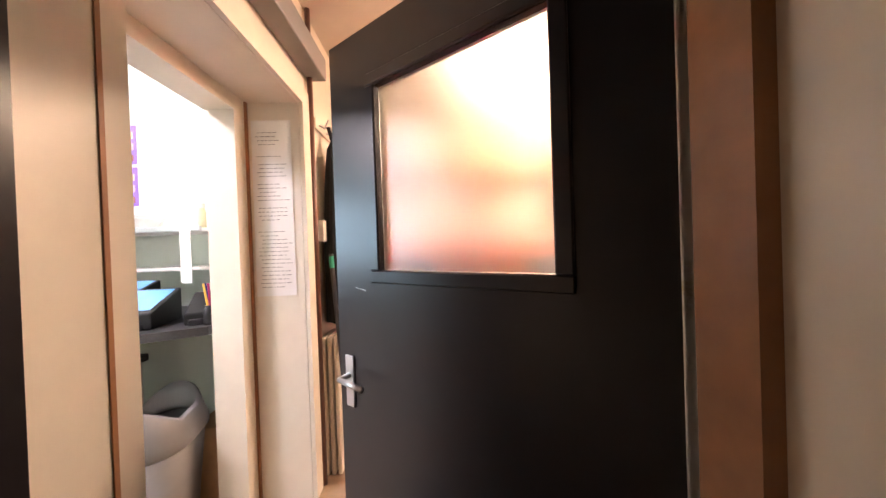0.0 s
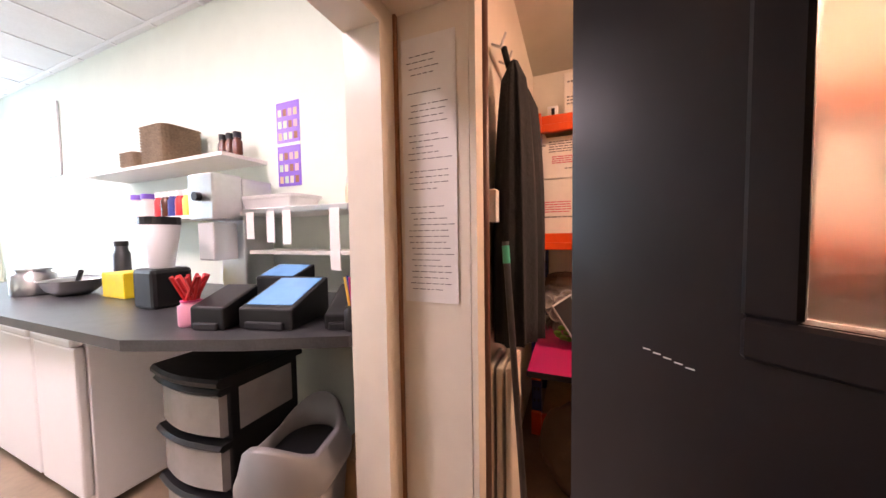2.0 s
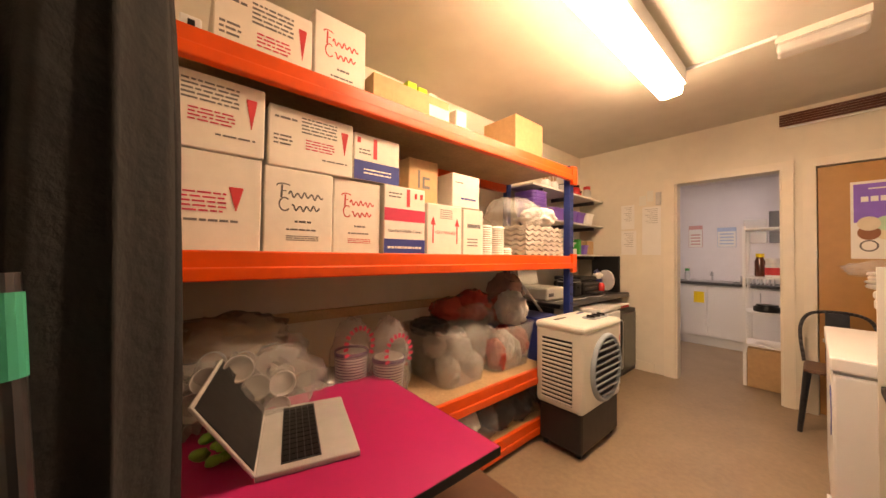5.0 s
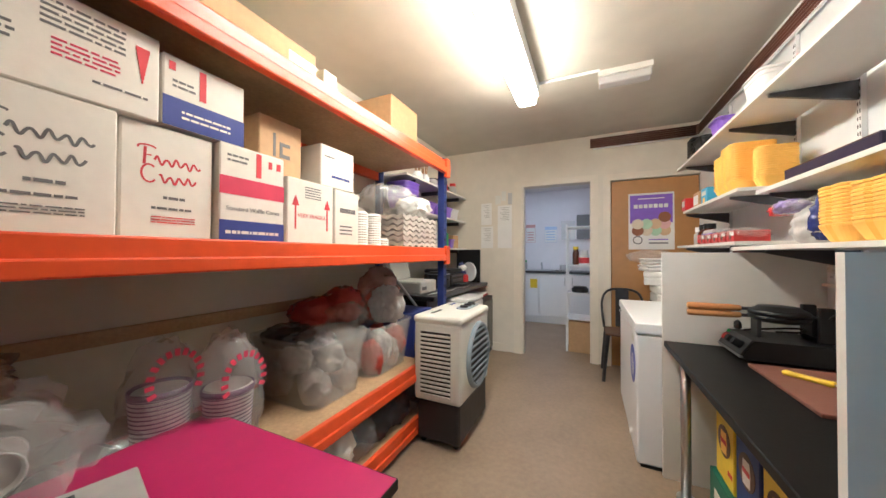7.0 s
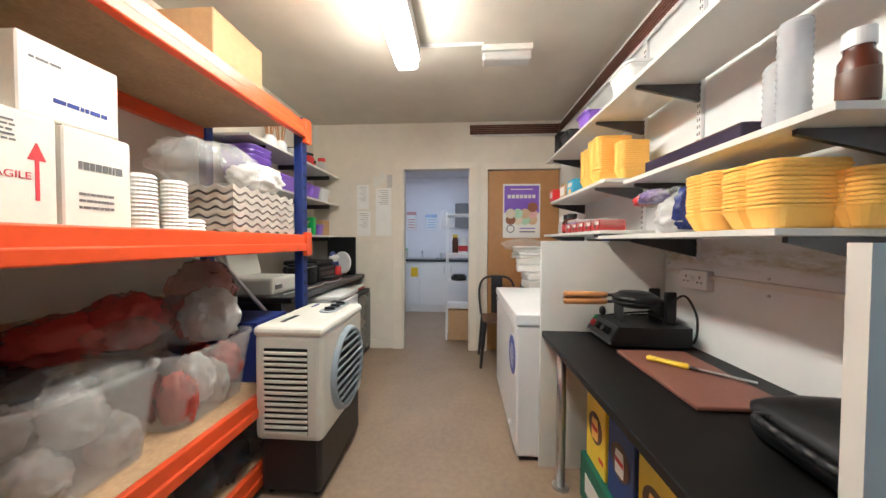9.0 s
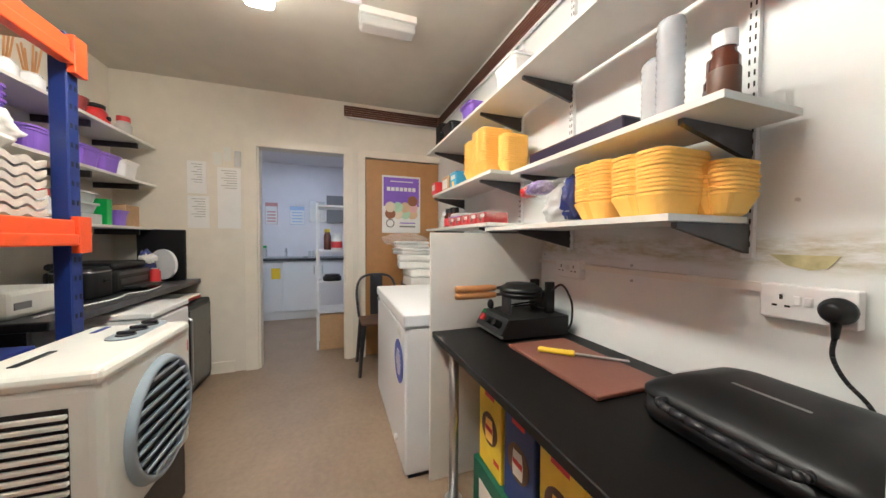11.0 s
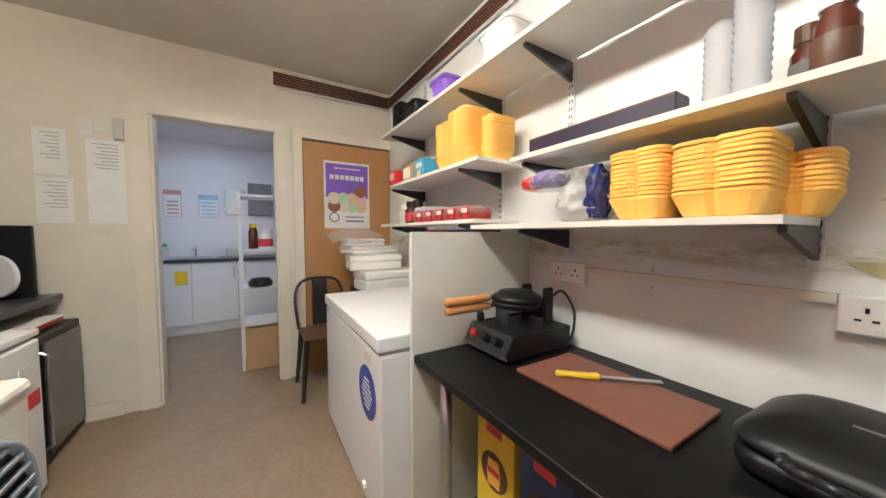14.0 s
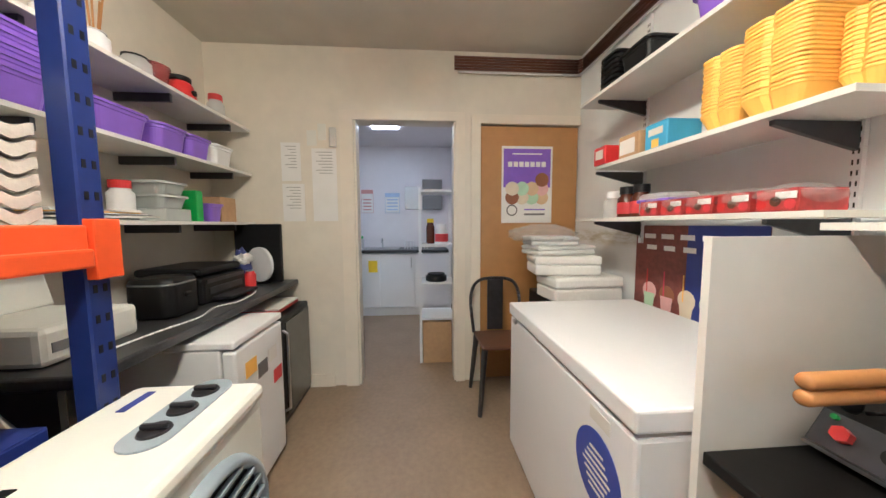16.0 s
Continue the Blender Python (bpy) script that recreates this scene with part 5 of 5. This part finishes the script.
part("cable", tube(B(), swoop([(2.75, 3.14, 0), (3.0, 3.12, 0), (3.2, 3.09, 0), (3.38, 3.13, 0), (3.5, 3.08, 0), (3.75, 3.12, 0), (3.8, 3.22, 0)]), 0.004, 8), WHITE, wc, smooth=True)
pb = thing("printed_packet", "crumpled navy and white printed packet", "packet", 3.9, 3.27, 0.86)
part("packet", crumple(B(), (0, 0, 0.12), (0.06, 0.05, 0.13), 41, 0.6), mat("navy_packet", (0.05, 0.06, 0.2), 0.3, bump=0.3), pb, smooth=True)
part("band", crumple(B(), (-0.01, -0.012, 0.19), (0.062, 0.05, 0.04), 42, 0.5), PAPER, pb, smooth=True)
mon = thing("monitor", "black screen standing on worktop", "monitor", 4.1, 3.3, 0.86)
part("panel", bx(B(), -0.015, 0.015, -0.2, 0.12, 0.0, 0.42, 0.006), BLACK, mon)
dp = thing("serving_plate", "white round plate with dark print", "plate", 4.0, 3.22, 0.86)
part("plate", cyl(B(), (0, 0, 0.14), (0.02, -0.01, 0.14), 0.12, n=28), WHITE, dp)
jar("red_can", "red drinks can on worktop", 3.85, 3.2, 0.86, 0.033, 0.12, RED, STEEL, cap=0.003)

# ---- east wall papers and poster ----
for i, (y0, y1, z0, z1) in enumerate(((2.98, 3.12, 1.6, 1.88), (2.96, 3.12, 1.3, 1.58), (2.72, 2.9, 1.3, 1.84))):
    t = thing("wall_notice", "typed paper notice taped to wall", "notice", 4.2045, 0, 0, group="wall notices")
    part("sheet", bx(B(), -0.003, -0.0005, y0, y1, z0, z1), PAPER, t)
    bm = B()
    for k in range(8):
        bx(bm, -0.0042, -0.0032, y0 + 0.03, y1 - 0.03 - 0.02 * (k % 3), z1 - 0.03 - k * 0.022, z1 - 0.025 - k * 0.022)
    part("writing", bm, mat("faded_ink", (0.4, 0.38, 0.36), 0.7), t)
for y0, y1, z0, z1 in ((2.86, 2.93, 1.86, 1.97), (2.79, 2.85, 1.9, 2.02)):
    t = thing("wall_notice", "small cream card taped to wall", "notice", 4.2045, 0, 0, group="wall notices")
    part("sheet", bx(B(), -0.004, -0.0005, y0, y1, z0, z1), CREAM, t)
sw = thing("light_switch", "brushed light switch by doorway", "switch", 4.2045, 2.74, 1.92)
part("plate", bx(B(), -0.02, -0.0005, -0.025, 0.025, -0.07, 0.07, 0.004), STEEL, sw)
po = thing("door_poster", "purple ice cream poster on oak door", "poster", 4.2145, 1.25, 1.58)
part("sheet", bx(B(), -0.002, -0.0003, -0.205, 0.205, -0.3, 0.3), PAPER, po)
part("purple_field", bx(B(), -0.003, -0.0022, -0.19, 0.19, -0.02, 0.28), LILAC, po)
for k in range(7):
    part("title_mark", bx(B(), -0.004, -0.0032, -0.15 + k * 0.045, -0.115 + k * 0.045, 0.14, 0.18), PAPER, po)
SC = [mat("scoop", c, 0.7) for c in ((0.7, 0.5, 0.3), (0.5, 0.7, 0.5), (0.75, 0.65, 0.5), (0.3, 0.12, 0.06), (0.75, 0.45, 0.45))]
part("seal_print", cyl(B(), (-0.0025, 0.12, -0.2), (-0.0032, 0.12, -0.2), 0.045, n=24), INKG, po)
part("seal_field", cyl(B(), (-0.0033, 0.12, -0.2), (-0.0038, 0.12, -0.2), 0.035, n=24), PAPER, po)
part("caption_bar", bx(B(), -0.004, -0.0032, -0.15, 0.02, -0.2, -0.19), LILAC, po)
part("caption_bar", bx(B(), -0.004, -0.0032, -0.15, 0.02, -0.24, -0.225), GREYB, po)
part("caption_bar", bx(B(), -0.004, -0.0032, -0.12, 0.12, 0.235, 0.245), PAPER, po)
for k in range(9):
    part("scoop", cyl(B(), (-0.0032 - k * 0.0004, -0.12 + (k % 4) * 0.08, -0.1 + (k // 4) * 0.07), (-0.0042 - k * 0.0004, -0.12 + (k % 4) * 0.08, -0.1 + (k // 4) * 0.07), 0.055, n=18), SC[k % 5], po)
wpz = thing("wall_poster", "dark shakes poster on south wall", "poster", 3.2, 0.8315, 1.02)
part("sheet", bx(B(), -0.4, 0.3, 0.0002, 0.002, -0.24, 0.24), mat("brick_print", (0.2, 0.05, 0.04), 0.4, scale=40, var=0.5), wpz)
part("blue_field", bx(B(), -0.4, -0.05, 0.0022, 0.003, -0.24, 0.24), INKN, wpz)
for k in range(5):
    part("cup_print", cyl(B(), (-0.3 + k * 0.12, 0.0032, -0.12), (-0.3 + k * 0.12, 0.004, -0.12), 0.05, n=14), SC[k], wpz)
    part("cup_print", loft(B(), [[(-0.3 + k * 0.12 + a * q, yy, zz) for a, zz, q in ((-0.04, -0.13, 1), (-0.028, -0.235, 1), (0.028, -0.235, 1), (0.04, -0.13, 1))] for yy in (0.0042, 0.0048)]), (TEAL, SC[4], SC[2], SC[4], SC[1])[k], wpz)
    part("straw_print", bx(B(), -0.285 + k * 0.12, -0.278 + k * 0.12, 0.0049, 0.0054, -0.13, 0.0), (INKP, TEAL, YELF, INKP, RED)[k], wpz)
    part("title_mark", bx(B(), -0.33 + k * 0.12, -0.25 + k * 0.12, 0.0042, 0.005, 0.17, 0.195), PAPER, wpz)
    part("title_mark", bx(B(), -0.34 + k * 0.12, -0.27 + k * 0.12, 0.0042, 0.005, 0.11, 0.135), PAPER, wpz)

# ---- chair and foam boxes ----
ch = thing("metal_chair", "gunmetal cafe chair with wooden seat", "chair", 3.9, 1.53, 0)
part("seat", bx(B(), -0.17, 0.17, -0.17, 0.17, 0.435, 0.46, 0.01), LEATHER, ch)
for sx in (-1, 1):
    for sy in (-1, 1):
        part("leg", cyl(B(), (sx * 0.15, sy * 0.15, 0.44), (sx * 0.19, sy * 0.19, 0), 0.022, 0.014, 8), GUN, ch)
part("back_hoop", tube(B(), swoop([(0.16, -0.17, 0.45), (0.19, -0.19, 0.7), (0.2, -0.14, 0.83), (0.2, 0, 0.86), (0.2, 0.14, 0.83), (0.19, 0.19, 0.7), (0.16, 0.17, 0.45)]), 0.012), GUN, ch, smooth=True)
part("back_splat", bx(B(), 0.185, 0.195, -0.06, 0.06, 0.46, 0.85), GUN, ch)
stn = thing("low_stand", "dark low stand behind freezer", "stand", 3.75, 1.08, 0)
part("body", bx(B(), -0.24, 0.24, -0.22, 0.22, 0, 0.8, 0.01), BLACK, stn)
for x, y, z, w, d, hh, rz in ((3.66, 1.1, 0.8, 0.26, 0.44, 0.15, 4), (3.72, 1.18, 0.952, 0.26, 0.4, 0.12, -8), (3.75, 1.2, 1.074, 0.24, 0.4, 0.06, 10), (3.74, 1.26, 1.136, 0.22, 0.3, 0.055, -4)):
    fbx = thing("foam_box", "white polystyrene food box stacked by freezer", "foam box", x, y, z, rz, "foam boxes")
    part("base", bx(B(), -w / 2, w / 2, -d / 2, d / 2, 0, hh * 0.55, 0.014), FOAMW, fbx)
    part("lid", bx(B(), -w / 2 - 0.004, w / 2 + 0.004, -d / 2 - 0.004, d / 2 + 0.004, hh * 0.55, hh, 0.018), FOAMW, fbx)
part("film", crumple(B(), (0.0, 0.05, 0.07), (0.17, 0.2, 0.06), 33, 0.6), CLEAR, fbx, smooth=True)

# ---- kitchen ----
kc = thing("kitchen_units", "white kitchen base unit with yellow notice", "cabinet", 6.3, 2.6, 0)
part("body", bx(B(), -0.23, 0.34, -0.9, 1.0, 0.12, 0.88), WHITE, kc)
part("plinth", bx(B(), -0.2, 0.34, -0.9, 1.0, 0, 0.12), WHITE, kc)
for k in range(4):
    dd = part("door", bx(B(), -0.25, -0.2315, -0.89 + k * 0.47, -0.43 + k * 0.47, 0.13, 0.87, 0.003, 1), WHITE, kc)
    part("handle", cyl(B(), (-0.265, -0.5 + k * 0.47 if k % 2 == 0 else -0.85 + k * 0.47, 0.68), (-0.265, -0.5 + k * 0.47 if k % 2 == 0 else -0.85 + k * 0.47, 0.82), 0.006), STEEL, dd)
part("notice", bx(B(), -0.254, -0.2505, 0.08, 0.2, 0.62, 0.78), YELP, kc)
kw = solid("kitchen_worktop", bx(B(), 6.03, 6.645, 1.7, 3.6, 0.885, 0.92, 0.004), GREYC, "grey kitchen worktop with sink", "worktop")
sk = thing("sink_tap", "chrome mixer tap", "tap", 6.45, 2.65, 0.92)
part("spout", tube(B(), [(0, 0, 0), (0, 0, 0.1), (-0.05, 0, 0.14), (-0.14, 0, 0.1)], 0.012), STEEL, sk, smooth=True)
part("basin_rim", bx(B(), -0.3, 0.1, -0.25, 0.35, 0.001, 0.008, 0.003, 1), STEEL, sk)
dr = thing("dish_rack", "white wire dish rack", "dish rack", 6.35, 2.15, 0.92)
for k in range(9):
    part("wire", bx(B(), -0.14, 0.14, -0.16 + k * 0.04, -0.154 + k * 0.04, 0, 0.1), WHITE, dr)
jar("soap_bottle", "clear soap bottle by sink", 6.4, 2.95, 0.92, 0.035, 0.15, FROST, GREEN)
for y0, y1, z0, z1, m in ((2.4, 2.62, 1.45, 1.75, mat("pale_blue_notice", (0.4, 0.52, 0.72), 0.5)), (2.8, 2.98, 1.45, 1.8, mat("faded_red_notice", (0.6, 0.3, 0.28), 0.5)), (2.08, 2.32, 1.5, 1.85, STEEL), (1.75, 2.05, 1.5, 1.95, GREYB)):
    t = thing("kitchen_wall_fitting", "notice or dispenser on kitchen wall", "wall fitting", 6.648, 0, 0)
    part("panel", bx(B(), -0.08 if m is GREYB else -0.01, -0.001, y0, y1, z0, z1, 0.003, 1), m, t)
    if m not in (STEEL, GREYB):
        part("sheet", bx(B(), -0.013, -0.0105, y0 + 0.005, y1 - 0.005, z0 + 0.005, z1 - 0.06), PAPER, t)
        for k in range(4):
            part("text_bar", bx(B(), -0.0145, -0.0132, y0 + 0.03, y1 - 0.03, z0 + 0.04 + k * 0.05, z0 + 0.06 + k * 0.05), m, t)
su = thing("shelf_unit", "white wire-frame shelving unit with pans", "shelving", 4.72, 1.95, 0)
for sx in (-0.16, 0.16):
    for sy in (-0.15, 0.15):
        part("post", bx(B(), sx - 0.012, sx + 0.012, sy - 0.012, sy + 0.012, 0, 1.6), WHITE, su)
for z in (0.42, 0.74, 1.09, 1.58):
    part("shelf", bx(B(), -0.17, 0.17, -0.16, 0.16, z - 0.02, z), WHITE, su)
pack("carton_floor", "brown carton under the shelving unit", "box", 4.54, 4.9, 1.82, 2.08, 0, 0.38, KRAFT)
jar("pan_stack", "stack of dark pans", 4.7, 1.95, 0.74, 0.1, 0.06, BLACK, BLACK, cap=0.01)
jar("ingredient_jar", "white tub with red label", 4.66, 1.9, 1.09, 0.06, 0.15, WHITE, WHITE, INKR)
jar("ingredient_jar", "brown bottle with gold cap", 4.74, 2.0, 1.09, 0.04, 0.2, SAUCE, YELP)

# ---- servery ----
sc = thing("servery_counter", "dark speckled laminate counter top", "counter", 0, 0, 0)
bm = B()
pts = [(-0.42, 1.76), (-0.75, 1.60), (-1.15, 1.45), (-4.2, 1.42), (-4.2, 2.415), (-0.42, 2.415)]
lo = [bm.verts.new((x, y, 0.89)) for x, y in pts]
hi = [bm.verts.new((x, y, 0.93)) for x, y in pts]
bm.faces.new(lo)
bm.faces.new(hi[::-1])
for i in range(6):
    bm.faces.new((lo[i], hi[i], hi[(i + 1) % 6], lo[(i + 1) % 6]))
bmesh.ops.recalc_face_normals(bm, faces=bm.faces)
part("top", bm, GREYC, sc)
for x0, x1 in ((-2.15, -1.72), (-2.75, -2.17), (-3.5, -2.78)):
    t = thing("white_appliance", "white under-counter unit", "cabinet", 0, 0, 0, group="under-counter units")
    part("body", bx(B(), x0, x1, 1.56, 2.1, 0.04, 0.885, 0.006), WHITE, t)
    part("door", bx(B(), x0 + 0.005, x1 - 0.005, 1.52, 1.558, 0.1, 0.8, 0.01), WHITE, t)
    part("handle_lip", bx(B(), x0 + 0.01, x1 - 0.01, 1.508, 1.556, 0.802, 0.845, 0.012), WHITE, t)
dw = thing("drawer_tower", "black drawer tower with clear drawers", "drawers", -1.18, 1.84, 0)
part("frame", bx(B(), -0.2, 0.2, -0.14, 0.2, 0, 0.69, 0.008), BLACK, dw)
def bowed(x0, x1, yb, yf, z0, z1, m, name, lab=""):
    n = 10
    front = [(x0 + (x1 - x0) * i / n, yf - 0.03 * math.sin(math.pi * i / n)) for i in range(n + 1)]
    return part(name, loft(B(), [[(x, y + e, z) for x, y in front] + [(x1, yb, z), (x0, yb, z)] for z, e in ((z0, 0.012), (z0 + 0.012, 0), (z1 - 0.012, 0), (z1, 0.012))]), m, dw, lab)
bowed(-0.225, 0.225, 0.21, -0.2, 0.692, 0.73, BLACK, "top")
DRAWF = mat("cloudy_plastic", (0.42, 0.4, 0.39), 0.25, scale=8, var=0.3, bump=0.15, alpha=0.85)
for k in range(3):
    bowed(-0.19, 0.19, -0.142, -0.175, 0.025 + k * 0.225, 0.205 + k * 0.225, DRAWF, "drawer", "cloudy clear plastic drawer")
    bowed(-0.215, 0.215, -0.141, -0.195, 0.207 + k * 0.225, 0.235 + k * 0.225, BLACK, "drawer_rail")
part("side_panel", bx(B(), 0.201, 0.204, -0.1, 0.16, 0.48, 0.66), DRAWF, dw)
bn = thing("waste_bin", "grey plastic swing bin with raised collar", "bin", -0.61, 1.7, 0, 14)
def binring(w, d, z, up=0.0):
    return [(x, y, z + up * (2 * abs(y) / d) ** 2) for x, y in outline(w, d, w * 0.48, 8)]
part("body", loft(B(), [binring(0.2, 0.3, 0), binring(0.21, 0.31, 0.02), binring(0.29, 0.4, 0.47)]), GREYB, bn, smooth=True)
part("collar", loft(B(), [binring(0.295, 0.41, 0.44), binring(0.315, 0.43, 0.45), binring(0.315, 0.43, 0.485), binring(0.29, 0.41, 0.5, 0.03), binring(0.25, 0.38, 0.53, 0.1), binring(0.21, 0.34, 0.54, 0.1), binring(0.2, 0.33, 0.49, 0.02)], True, False), GREYB, bn, smooth=True)
part("liner", loft(B(), [binring(0.2, 0.32, 0.505), binring(0.17, 0.29, 0.5)]), BLACK, bn)
pack("brown_carton", "brown carton under servery counter", "box", -0.6, -0.43, 1.85, 2.2, 0, 0.4, KRAFT)
for z, x0, x1, y0 in ((1.79, -3.3, -1.6, 2.12), (1.43, -2.9, -0.55, 2.15), (1.2, -1.62, -0.5, 2.2)):
    s = thing("shelf", "white servery shelf", "shelf", 0, 0, 0, group="wall shelves")
    part("board", bx(B(), x0, x1, y0, 2.418, z - 0.022, z, 0.001, 1), MELA, s)
for x, y, n, r in ((-2.68, 2.26, 5, 0.13), (-2.36, 2.26, 12, 0.17)):
    t = thing("card_basket", "stack of nested brown card food baskets", "basket", x, y, 1.79, group="card baskets")
    for j in range(n):
        f = outline(2 * r, 0.26, 0.06, 4)
        part("basket", loft(B(), [[(px * q, py * q, j * 0.021 + z) for px, py in f] for q, z in ((0.84, 0), (0.98, 0.026), (1.0, 0.028), (0.97, 0.028), (0.83, 0.004))]), WICKER, t)
for k in range(3):
    jar("syrup_bottle", "dark syrup bottle", -1.86 + k * 0.07, 2.3, 1.79, 0.03, 0.14, SAUCE, BLACK)
for k in range(7):
    jar("sauce_bottle", "squeezy sauce bottle with white pump", -2.5 + k * 0.085, 2.24, 1.43, 0.035, 0.15, (RED, SAUCE, INKN, RED, YELF, YELF, YELP)[k], WHITE, group="sauce bottles")
for k in range(2):
    jar("paper_cups", "stack of purple striped tubs", -2.8 + k * 0.14, 2.25, 1.43, 0.06, 0.15, STRIPE, LILAC)
tub("clear tub on servery shelf", -1.35, 2.28, 1.43, 0.5, 0.22, 0.09, FROST)
dm = thing("milkshake_machine", "brushed steel drinks dispenser", "dispenser", -1.62, 2.12, 0.93)
part("column", bx(B(), -0.11, 0.11, 0.05, 0.25, 0, 0.7, 0.01), STEEL, dm)
part("head", bx(B(), -0.11, 0.11, -0.12, 0.05, 0.45, 0.71, 0.01), STEEL, dm)
part("hopper", bx(B(), -0.07, 0.07, -0.1, 0.04, 0.22, 0.44, 0.01), FROST, dm)
part("knob", cyl(B(), (0, -0.12, 0.58), (0, -0.15, 0.58), 0.025), BLACK, dm)
rr = thing("receipt_rail", "steel order rail with paper receipts", "receipt rail", -1.0, 2.13, 1.41)
part("rail", bx(B(), -0.45, 0.3, -0.012, 0.01, 0, 0.03, 0.004), STEEL, rr)
for x, l in ((-0.38, 0.14), (-0.22, 0.16), (-0.1, 0.17), (0.22, 0.3)):
    part("receipt", bx(B(), x - 0.03, x + 0.03, -0.016, -0.013, -l, 0.01), PAPER, rr)
for z0, z1 in ((1.61, 1.87), (1.89, 2.15)):
    t = thing("menu_poster", "purple printed menu poster", "poster", -1.4, 2.4195, z0)
    part("sheet", bx(B(), -0.1, 0.1, -0.003, -0.0005, 0, z1 - z0), LILAC, t)
    for i in range(4):
        for j in range(3):
            part("picture", bx(B(), -0.085 + i * 0.045, -0.055 + i * 0.045, -0.0042, -0.0032, 0.02 + j * 0.075, 0.065 + j * 0.075), SC[(i + j) % 5], t)
bl = thing("blender_jug", "clear blender jug on black base", "blender", -1.66, 1.83, 0.93)
part("base", bx(B(), -0.09, 0.09, -0.09, 0.09, 0, 0.2, 0.02), BLACK, bl)
part("jug", lathe(B(), [(0.05, 0.2), (0.085, 0.42), (0.08, 0.42), (0.045, 0.21)], n=16), FROST, bl, smooth=True)
part("lid", cyl(B(), (0, 0, 0.42), (0, 0, 0.46), 0.085), BLACK, bl)
def tilted(name, label, cat, x, y, rz, w, d, hh, screen):
    t = thing(name, label, cat, x, y, 0.93, rz)
    bm = bx(B(), -w, w, -d, d, 0, hh, 0.008)
    for v in bm.verts:
        if v.co.z > hh * 0.5:
            v.co.z += (v.co.y - d) * 0.35
    part("body", bm, BLACK, t)
    part("foot", bx(B(), -w * 0.7, w * 0.7, -d - 0.012, -d + 0.02, 0, 0.03, 0.006), DARKP, t)
    if screen:
        bm = bx(B(), -w * 0.85, w * 0.85, -d * 0.85, d * 0.85, 0, 0.002)
        bmesh.ops.transform(bm, matrix=pose(0, 0, hh - d * 0.35 + 0.001, math.degrees(math.atan(0.35)), 0, 0), verts=bm.verts)
        part("screen", bm, SCREEN, t, "lit blue screen")
tilted("till", "black touchscreen till with lit display", "till", -0.8, 1.84, 12, 0.115, 0.13, 0.17, True)
tilted("card_printer", "black receipt printer", "printer", -1.0, 1.72, 12, 0.075, 0.09, 0.15, False)
tilted("tablet", "black tablet with lit screen", "tablet", -1.1, 2.1, 5, 0.12, 0.08, 0.2, True)
tilted("card_machine", "black card terminal", "card terminal", -0.55, 1.92, 25, 0.06, 0.12, 0.14, False)
t = jar("spoon_pot", "pink pot of red plastic spoons", -1.12, 1.66, 0.93, 0.045, 0.1, mat("pink_plastic", (0.75, 0.3, 0.4), 0.4), PINK, cap=0.002)
for k in range(14):
    part("spoon", cyl(B(), (0.02 * math.cos(k), 0.02 * math.sin(k), 0.1), (0.06 * math.cos(k * 1.7), 0.06 * math.sin(k * 1.7), 0.2), 0.007, n=6), RED, t)
t = jar("pen_pot", "dark pot of coloured pens", -0.45, 1.83, 0.93, 0.035, 0.09, BLACK, BLACK, cap=0.002)
for k in range(6):
    part("pen", cyl(B(), (0.015 * math.cos(k), 0.015 * math.sin(k), 0.09), (0.03 * math.cos(k), 0.03 * math.sin(k), 0.2), 0.005, n=6), (GREEN, RED, YELF, INKN, YELF, PINK)[k], t)
pack("yellow_tub", "yellow tub with red lid", "tub", -2.35, -2.1, 1.85, 2.05, 0.93, 1.08, YELP)
mb = thing("mixing_bowl", "steel mixing bowl with a dark spatula", "bowl", -2.65, 1.83, 0.93)
part("bowl", lathe(B(), [(0, 0), (0.07, 0), (0.12, 0.04), (0.145, 0.095), (0.155, 0.1), (0.14, 0.096), (0.115, 0.045), (0.065, 0.006), (0, 0.006)], n=32), STEEL, mb, smooth=True)
part("spatula", tube(B(), [(0.03, 0, 0.05), (0.2, -0.03, 0.16)], 0.012), BLACK, mb)
jar("steel_pot", "tall steel pot with lid", -2.95, 1.75, 0.93, 0.1, 0.16, STEEL, STEEL, cap=0.01)
jar("vacuum_flask", "tall dark steel flask", -2.85, 2.15, 0.93, 0.05, 0.3, GUN, BLACK)
wfm = thing("framed_panel", "white framed notice panel on servery wall", "panel", -5.05, 2.418, 1.95)
part("frame", bx(B(), -0.5, 0.5, -0.02, -0.001, 0, 0.75, 0.004, 1), WHITE, wfm)
for k in (-0.24, 0.24):
    part("sheet", bx(B(), k - 0.2, k + 0.2, -0.024, -0.0205, 0.06, 0.69), PAPER, wfm)
for x, hh in ((-0.72, 0.2), (-0.82, 0.14)):
    jar("squeeze_bottle", "pale yellow squeeze bottle on servery shelf", x, 2.3, 1.43, 0.032, hh, mat("pale_sauce", (0.75, 0.68, 0.45), 0.3), CREAM, cap=0.03, group="squeeze bottles")
